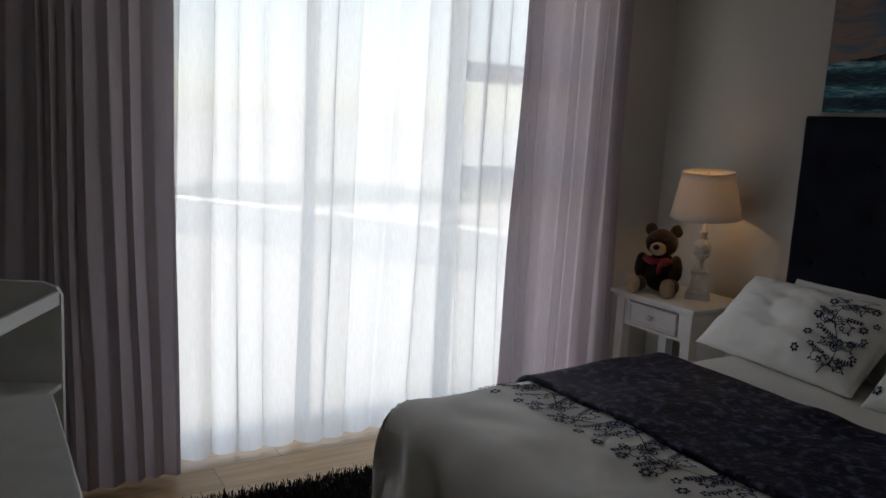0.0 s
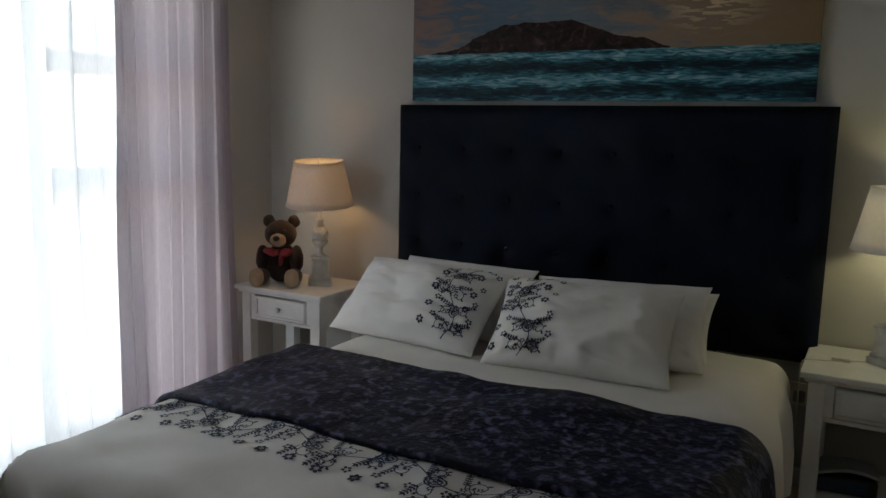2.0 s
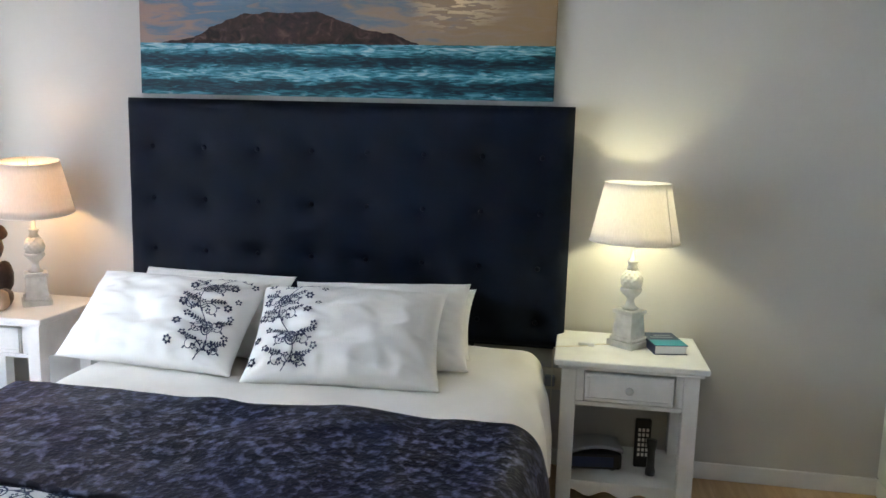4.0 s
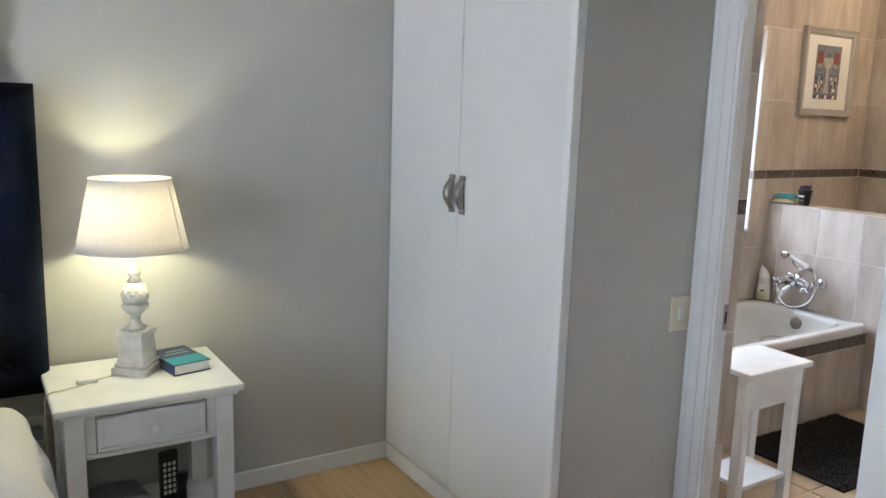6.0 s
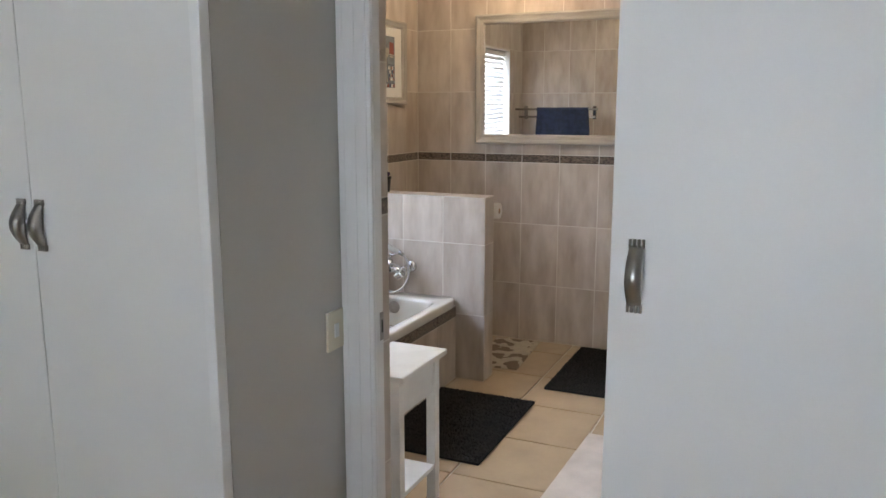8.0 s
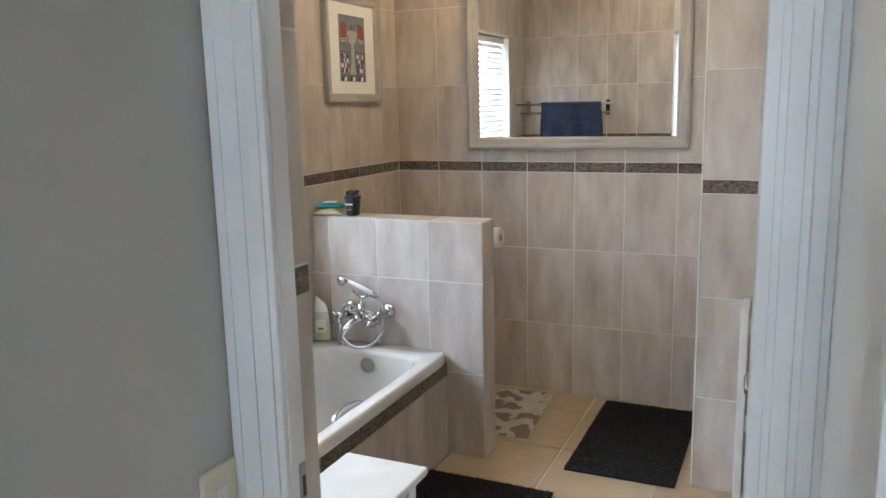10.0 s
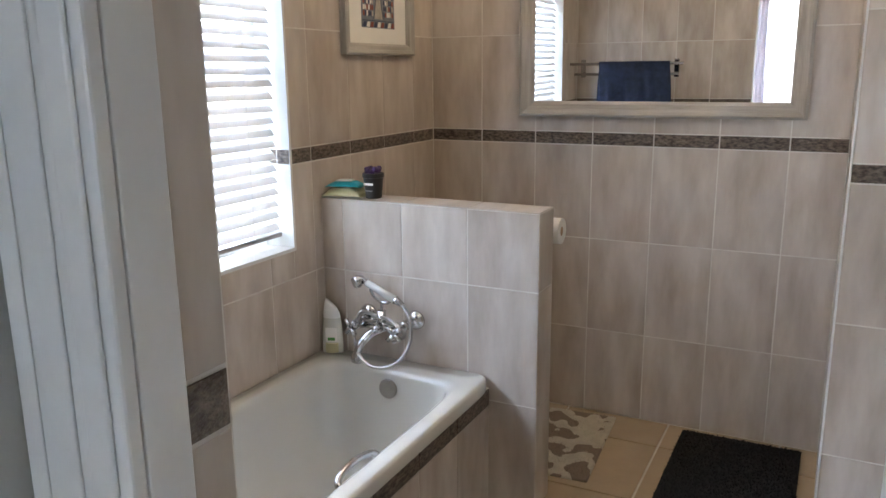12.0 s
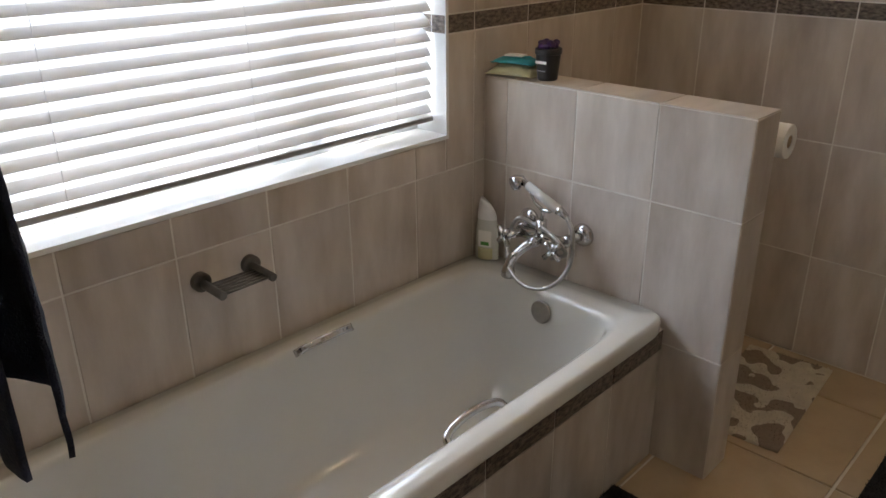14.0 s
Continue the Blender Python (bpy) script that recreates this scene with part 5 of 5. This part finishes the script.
M_PR2 = mat("print_cream", (0.48, 0.45, 0.40), 0.6, var=0.2, scale=40, bump=0.0)
def flat(pts, y, m, name="print_shape"):
    """A thin printed shape from corners (x, z), lying in the plane y."""
    f_ = bmesh.new()
    lo, hi = [f_.verts.new((x, y, z)) for x, z in pts], [f_.verts.new((x, y + 0.0004, z)) for x, z in pts]
    f_.faces.new(lo)
    f_.faces.new(hi[::-1])
    for i in range(len(pts)):
        k = (i + 1) % len(pts)
        f_.faces.new((lo[i], lo[k], hi[k], hi[i]))
    bmesh.ops.recalc_face_normals(f_, faces=f_.faces[:])
    return part(name, f_, m, pr)
for sx in (-1, 1):
    flat([(sx * 0.110, 0.385), (sx * 0.056, 0.390), (sx * 0.052, 0.318), (sx * 0.112, 0.312)], 0.0074, M_PR1)
    flat([(sx * 0.112, 0.311), (sx * 0.052, 0.317), (sx * 0.054, 0.300), (sx * 0.085, 0.292), (sx * 0.112, 0.297)], 0.0074, M_PR2)
    flat([(sx * 0.118, 0.304), (sx * 0.050, 0.309), (sx * 0.050, 0.306), (sx * 0.118, 0.301)], 0.0080, M_INK)
flat([(-0.050, 0.335), (-0.038, 0.352), (0.038, 0.352), (0.050, 0.335), (0.036, 0.300), (0.018, 0.290), (-0.018, 0.290), (-0.036, 0.300)], 0.0074, M_PR2)
flat([(-0.019, 0.289), (0.019, 0.289), (0.017, 0.205), (0.032, 0.140), (-0.032, 0.140), (-0.017, 0.205)], 0.0074, M_PR2)
for sx in (-1, 1):
    flat([(sx * 0.020, 0.288), (sx * 0.024, 0.288), (sx * 0.022, 0.205), (sx * 0.037, 0.140), (sx * 0.033, 0.140), (sx * 0.018, 0.205)], 0.0080, M_INK)
flat([(-0.002, 0.352), (0.002, 0.352), (0.003, 0.385), (-0.003, 0.385)], 0.0074, M_INK)
flat([(-0.018, 0.368), (0.018, 0.368), (0.018, 0.372), (-0.018, 0.372)], 0.0080, M_INK)
flat([(-0.122, 0.246), (-0.022, 0.246), (-0.022, 0.250), (-0.122, 0.250)], 0.0074, M_INK)
flat([(0.022, 0.246), (0.122, 0.246), (0.122, 0.250), (0.022, 0.250)], 0.0074, M_INK)
pr_r = random.Random(12)
for i in range(6):
    for j in range(4):
        for sx in (-1, 1):
            x, z = sx * (0.044 + 0.013 * i), 0.150 + 0.023 * j
            mm = (M_PAPER, M_INK, M_PR1, M_INK, M_PR2)[pr_r.randrange(5)]
            k = 0.004 * pr_r.uniform(-1, 1)
            flat([(x - 0.006, z + k), (x + 0.006, z - k), (x + 0.005, z + 0.019), (x - 0.005, z + 0.018 + k)], 0.0074, mm)
for i in range(9):
    x = -0.120 + 0.0268 * i
    flat([(x, 0.108), (x + 0.024, 0.108), (x + 0.014, 0.128), (x - 0.004 if i else x, 0.128)], 0.0074, (M_PR1, M_PAPER, M_INK)[i % 3])
flat([(-0.122, 0.131), (0.122, 0.131), (0.122, 0.134), (-0.122, 0.134)], 0.0074, M_INK)

# ---- bathroom: taps, soap rack, bottle ----
tap = thing("bath_mixer", 3.285, -4.04, 0.635, "chrome bath mixer with telephone hand shower", "tap")
bd = tube([(-0.085, 0.075, 0.0), (0.085, 0.075, 0.0)], [0.019, 0.019], seg=16)
for s in (-1, 1):
    tube([(s * 0.100, 0.0, 0.012), (s * 0.095, 0.035, 0.010), (s * 0.075, 0.075, 0.0)], 0.014, bm=bd, seg=14)
    tube([(s * 0.087, 0.050, 0.006), (s * 0.079, 0.066, 0.002)], 0.020, bm=bd, seg=6)
    tube([(s * 0.100, 0.001, 0.012), (s * 0.100, 0.008, 0.012), (s * 0.100, 0.020, 0.012)], [0.036, 0.034, 0.020], bm=bd, seg=24)
tube([(0, 0.09, 0.0), (0.0, 0.125, -0.006)], [0.017, 0.012], bm=bd, seg=14)
tube([(0.0, 0.122, -0.006), (0.022, 0.145, -0.030), (0.034, 0.155, -0.044)], [0.006, 0.005, 0.009], bm=bd, seg=10)
tube([(0, 0.075, -0.02), (0, 0.075, 0.055)], 0.017, bm=bd, seg=16)
part("body", bd, M_CHROME, tap, smooth=True)
for s in (-1, 1):
    hd = tube([(s * 0.072, 0.085, 0.0), (s * 0.088, 0.135, 0.0)], [0.016, 0.012], seg=14)
    c = Vector((s * 0.09, 0.142, 0.0))
    for k in range(4):
        a = math.pi / 4 + k * math.pi / 2
        d = Vector((math.cos(a) * 0.95, -s * math.cos(a) * 0.3, math.sin(a)))
        tube([c, c + d * 0.034], [0.007, 0.009], bm=hd, seg=8)
    part("cross_handle", hd, M_CHROME, tap, smooth=True)
part("spout", tube(curve_pts([(0.0, 0.085, -0.012), (0.02, 0.115, -0.02), (0.048, 0.150, -0.060), (0.060, 0.156, -0.120)]), [0.015] * 20 + [0.017, 0.019, 0.021, 0.021, 0.020], seg=14), M_CHROME, tap, smooth=True)
cr = tube(curve_pts([(0, 0.075, 0.05), (0.0, 0.075, 0.085), (0.03, 0.075, 0.105), (0.045, 0.075, 0.13)]), 0.006, seg=8)
tube(curve_pts([(0, 0.075, 0.085), (-0.03, 0.075, 0.09), (-0.045, 0.075, 0.11)]), 0.006, bm=cr, seg=8)
part("cradle", cr, M_CHROME, tap, smooth=True)
hs = part("hand_shower", tube([(0.05, 0.085, 0.155), (-0.065, 0.085, 0.105)], [0.013, 0.015], seg=16), M_ENAMEL, tap, "white porcelain shower grip", True)
hh = tube([(0.05, 0.085, 0.155), (0.062, 0.086, 0.160), (0.070, 0.080, 0.165), (0.080, 0.098, 0.160), (0.087, 0.112, 0.156)], [0.012, 0.011, 0.014, 0.024, 0.020], seg=16)
part("shower_head", hh, M_CHROME, hs, "chrome shower head", True)
part("ferrule", tube([(-0.065, 0.085, 0.105), (-0.072, 0.085, 0.102), (-0.095, 0.085, 0.090)], [0.016, 0.013, 0.009], seg=14), M_CHROME, hs, "chrome end of the grip", True)
hose_pts = curve_pts([(-0.095, 0.085, 0.090), (-0.128, 0.10, 0.05), (-0.142, 0.125, -0.03), (-0.11, 0.165, -0.095), (-0.03, 0.180, -0.118), (0.045, 0.165, -0.085), (0.085, 0.125, -0.02), (0.075, 0.095, 0.045), (0.02, 0.08, 0.035), (-0.06, 0.105, 0.03), (-0.115, 0.11, -0.01), (-0.06, 0.10, -0.045)], 18)
hose = tube(hose_pts, [0.0058 if k % 2 else 0.0068 for k in range(len(hose_pts))], seg=8)
part("hose", hose, M_NICKEL, tap, "ribbed chrome hose", True)

sd = thing("soap_rack", W - 0.0005, -3.079, 0.730, "brushed metal soap rack on the tiles", "soap rack")
for y in (-0.069, 0.069):
    mt = tube([(0, y, 0), (-0.016, y, 0), (-0.018, y, 0)], [0.024, 0.024, 0.020], seg=24)
    part("mount", mt, M_STEEL, sd, smooth=False)
    part("side_bar", tube([(-0.018, y, -0.003), (-0.104, y, -0.006), (-0.106, y, -0.006)], [0.0105, 0.0105, 0.008], seg=16), M_STEEL, sd, smooth=False)
for k in range(6):
    x = -0.030 - 0.0135 * k
    part("bar", tube([(x, -0.069, -0.005), (x, 0.069, -0.005)], 0.0032, seg=8), M_STEEL, sd, smooth=True)

bo = thing("shampoo_bottle", 3.522, -3.995, 0.489, "milky shampoo bottle with slanted white cap", "bottle", 20)
def bottle(u, v):
    a = 2 * math.pi * u
    k = 1 - 0.18 * v ** 3
    return (0.040 * k * math.cos(a), 0.020 * k * math.sin(a), 0.135 * v)
part("body", grid(32, 14, bottle, True), M_CLEARWHITE, bo, smooth=True)
def capf(u, v):
    a = 2 * math.pi * u
    k = 0.82 * (1 - 0.35 * v ** 2)
    return (0.040 * k * math.cos(a), 0.020 * k * math.sin(a), 0.135 + 0.055 * v + 0.02 * v * math.cos(a))
cap_b = grid(32, 6, capf, True)
bmesh.ops.holes_fill(cap_b, edges=[e for e in cap_b.edges if e.is_boundary and e.verts[0].co.z > 0.15], sides=0)
part("cap", cap_b, M_FURN, bo, "white slanted cap", True)
part("contents", lathe([(0.001, 0.002), (0.03, 0.003), (0.03, 0.04), (0.001, 0.041)], 16), M_YELLOW, bo)
lb = part("label", box(-0.022, 0.022, 0.0205, 0.0212, 0.045, 0.10, 0.0), M_PAPER, bo, "white label with green mark")
part("mark", box(-0.014, 0.014, 0.0213, 0.0217, 0.05, 0.062), mat("green_print", (0.08, 0.30, 0.06), 0.5, bump=0.0), lb)

# on the half wall
TOP = 1.0715
wp = thing("wet_wipes_pack", 3.507, -4.10, TOP, "soft pack of wet wipes, teal and cream", "wipes", 12)
def pouch(w, l, h, seed, lift):
    def f(u, v):
        a, b = 2 * u - 1, 2 * v - 1
        p = max(0, 1 - abs(a) ** 3) ** 0.6 * max(0, 1 - abs(b) ** 2.5) ** 0.7
        return (a * w, b * l, lift + h * p * (1 + 0.25 * noise.noise((a * 3, b * 3, seed))) + 0.006 * abs(b) ** 4)
    return f
thicken(part("pouch", grid(24, 16, pouch(0.075, 0.058, 0.034, 2, 0.001)), M_YELLOW, wp, smooth=True), 0.001, 1)
thicken(part("top_pack", grid(24, 16, pouch(0.065, 0.045, 0.022, 5, 0.034)), M_TEAL, wp, "teal wipes pack", True), 0.001, 1)
part("flap", box(-0.03, 0.03, -0.02, 0.02, 0.057, 0.062, 0.002), M_PAPER, wp, "white lid flap")
pt = thing("cosmetic_pot", 3.388, -4.103, TOP, "black cosmetic pot with purple scrunchie on top", "pot")
part("pot", lathe([(0.028, 0), (0.030, 0.003), (0.037, 0.075), (0.040, 0.077), (0.040, 0.090), (0.038, 0.092)], 28), M_BLACK, pt, smooth=False)
part("lettering", box(-0.02, 0.02, 0.0355, 0.0362, 0.050, 0.058), M_PAPER, pt, "white line of lettering")
part("lettering", box(-0.016, 0.016, 0.0340, 0.0350, 0.028, 0.031), M_GREY, pt)
ruff = bmesh.new()
for k in range(14):
    a = k * 2.4
    blob((0.022 * math.cos(a), 0.022 * math.sin(a), 0.101 + 0.006 * math.sin(k * 1.7)), (0.012, 0.010, 0.010), ruff)
part("scrunchie", ruff, M_PURPLE, pt, "purple gathered scrunchie", True)

# toilet paper on the back of the half wall
tp = thing("toilet_roll_holder", 2.736, -4.26, 0.972, "toilet roll on a holder behind the half wall", "toilet roll")
rl = lathe([(0.018, -0.05), (0.045, -0.05), (0.046, -0.048), (0.046, 0.048), (0.045, 0.05), (0.018, 0.05)], 28, cap=False)
bmesh.ops.transform(rl, matrix=pose(0.03, 0, 0, 0, 90, 0), verts=rl.verts[:])
part("roll", rl, M_PAPER, tp, smooth=False)
part("core", tube([(-0.018, 0, 0), (0.078, 0, 0)], 0.0175), M_BEARPAD, tp, "cardboard core")
part("arm", tube([(0.085, 0.07, 0.0), (0.085, 0.0, 0.0), (0.02, 0, 0)], 0.006, seg=8), M_CHROME, tp)

# towel rail with towel at the end of the bath
tr = thing("towel_rail", 3.19, BY - 0.001, 1.52, "double chrome towel rail on the tiled wall", "towel rail")
for x in (-0.35, 0.34):
    part("bracket", box(x - 0.018, x + 0.018, -0.012, 0, -0.10, 0.03, 0.004), M_CHROME, tr)
    part("arm", tube([(x, -0.012, 0), (x, -0.248, 0)], 0.008), M_CHROME, tr)
    part("arm", tube([(x, -0.012, -0.075), (x, -0.155, -0.075)], 0.008), M_CHROME, tr)
part("bar", tube([(-0.425, -0.248, 0), (0.38, -0.248, 0)], 0.0105), M_CHROME, tr, smooth=True)
part("bar", tube([(-0.385, -0.155, -0.075), (0.37, -0.155, -0.075)], 0.010), M_CHROME, tr, smooth=True)
def towel(u, v):
    """Folded over the bar: the front fall, the turn, the back fall."""
    s = 2.855 + 0.50 * v
    L0, L1 = 0.53 + 0.07 * math.exp(-14 * v) - 0.03 * v, 0.60
    n1 = noise.noise((v * 3, u * 2, 1))
    wave = 0.020 * math.sin(v * 17 + 3 * n1) + 0.004 * noise.noise((v * 24, u * 24, 3))
    t = u * (L0 + L1 + 0.05)
    if t < L0:
        down = L0 - t
        return (s + 0.03 * down * n1 - 0.02 * math.sin(6 * down), -2.424 - wave * min(1, down * 3) - 0.04 * down, 1.522 - down)
    if t < L0 + 0.05:
        k = (t - L0) / 0.05 * math.pi
        return (s, -2.410 - 0.014 * math.cos(k), 1.522 + 0.012 * math.sin(k))
    down = t - L0 - 0.05
    return (s + 0.015 * math.sin(5 * down), -2.396 + 0.3 * wave * min(1, down * 3), 1.522 - down)
tw = part("towel", grid(90, 60, towel), M_TOWEL, None, smooth=True)
tagged(thicken(tw, 0.007, 0), "dark navy bath towel hung over the rail", "towel")

# small white table, shelf rack and mats
tb = thing("side_table", 2.555, -2.492, -0.0, "small white table with drawer and lower shelf", "table")
part("top", box(-0.187, 0.06, -0.234, 0.15, 0.6, 0.623, 0.005), M_FURN, tb)
for x in (-0.165, 0.01):
    for y in (-0.205, 0.10):
        part("leg", box(x, x + 0.04, y, y + 0.04, 0, 0.599, 0.003), M_FURN, tb)
part("apron", box(-0.155, -0.137, -0.164, 0.099, 0.46, 0.599, 0.002), M_FURN, tb)
part("apron", box(-0.124, 0.009, -0.198, -0.18, 0.46, 0.599, 0.002), M_FURN, tb)
part("shelf", box(-0.16, 0.045, -0.164, 0.099, 0.14, 0.158, 0.002), M_FURN, tb)

rk = thing("white_rack", 1.40, -4.02, 0, "white wooden rack with slim shelves against the tiles", "rack")
for x in (0.245, -0.29):
    part("side_panel", box(x, x + 0.030, -0.085, 0.075, 0, 0.815, 0.004), M_FURN, rk)
for z in (0.725, 0.345, 0.03):
    part("shelf", box(-0.2635, 0.2445, -0.083, 0.073, z - 0.012, z, 0.002), M_FURN, rk)
    part("rail", box(-0.2635, 0.2445, 0.058, 0.072, z + 0.0005, z + 0.055, 0.002), M_FURN, rk)


def mat_rug(name, x0, x1, y0, y1, rz, m, label, tufts, seed, size):
    r = random.Random(seed)
    cx, cy = (x0 + x1) / 2, (y0 + y1) / 2
    hx, hy = (x1 - x0) / 2, (y1 - y0) / 2
    rg = thing(name, cx, cy, 0.0015, label, "bath mat", rz)
    part("backing", box(-hx, hx, -hy, hy, 0, 0.012, 0.004), m, rg)
    b = bmesh.new()
    for i in range(tufts):
        p = Vector((r.uniform(-hx, hx), r.uniform(-hy, hy), 0.011))
        a = r.uniform(0, 6.28)
        w = Vector((math.cos(a), math.sin(a), 0)) * size * 0.35
        t = p + Vector((r.uniform(-1, 1), r.uniform(-1, 1), 0)) * size * 0.8 + Vector((0, 0, size * r.uniform(0.7, 1.3)))
        b.faces.new([b.verts.new(q) for q in (p - w, p + w, t)])
    tagged(part("nap", b, m, rg), kind="stuff")
    return rg


mat_rug("bath_mat", 2.345, 2.895, -3.835, -3.015, 0, M_BLACKRUG, "black tufted bath mat beside the bath", 14000, 1, 0.007)
mat_rug("bath_mat", 1.90, 2.365, -4.90, -4.06, 0, M_BLACKRUG, "black tufted bath mat below the mirror", 12000, 2, 0.007)
def pattern_mat():
    m = mat("patterned_cotton_mat", (0.62, 0.57, 0.48), 0.95, var=0.1, scale=20, grain=250, bump=0.7)
    n, l = m.node_tree.nodes, m.node_tree.links
    b = n["Principled BSDF"]
    src = b.inputs["Base Color"].links[0].from_socket
    tc, nz, gt, mx = n.new("ShaderNodeTexCoord"), n.new("ShaderNodeTexNoise"), n.new("ShaderNodeMath"), n.new("ShaderNodeMix")
    nz.inputs["Scale"].default_value, nz.inputs["Detail"].default_value = 12, 0.6
    gt.operation = "GREATER_THAN"
    gt.inputs[1].default_value = 0.52
    mx.data_type = "RGBA"
    mx.inputs[7].default_value = (0.25, 0.20, 0.16, 1)
    l.new(tc.outputs["Object"], nz.inputs["Vector"])
    l.new(nz.outputs["Fac"], gt.inputs[0])
    l.new(gt.outputs[0], mx.inputs[0])
    l.new(src, mx.inputs[6])
    l.new(mx.outputs[2], b.inputs["Base Color"])
    return m
mat_rug("patterned_mat", 2.63, 2.925, -4.885, -4.295, 4, pattern_mat(), "cream cotton mat with brown flower pattern", 4000, 3, 0.007)
mat_rug("white_mat", 1.60, 1.995, -3.54, -2.80, -2, M_TOWELWHITE, "crumpled white towelling mat on the tiles", 5000, 5, 0.004)

# ---- floor planks ----
PL = 0.19
plank_r = random.Random(3)
y = DY - 0.06
while y < NY - 0.02:
    x = LX - plank_r.uniform(0, 1.1)
    while x < W:
        a, b = max(x, LX), min(x + 1.28, W)
        if b - a > 0.03:
            w = min(PL, NY - y)
            lay(fl, pose(a + 0.0006, y + w - 0.0006, -0.012, 90, 0, 0), "plank", b - a - 0.0012, w - 0.0012, 0.012, M_OAK)
        x += 1.28
    y += PL
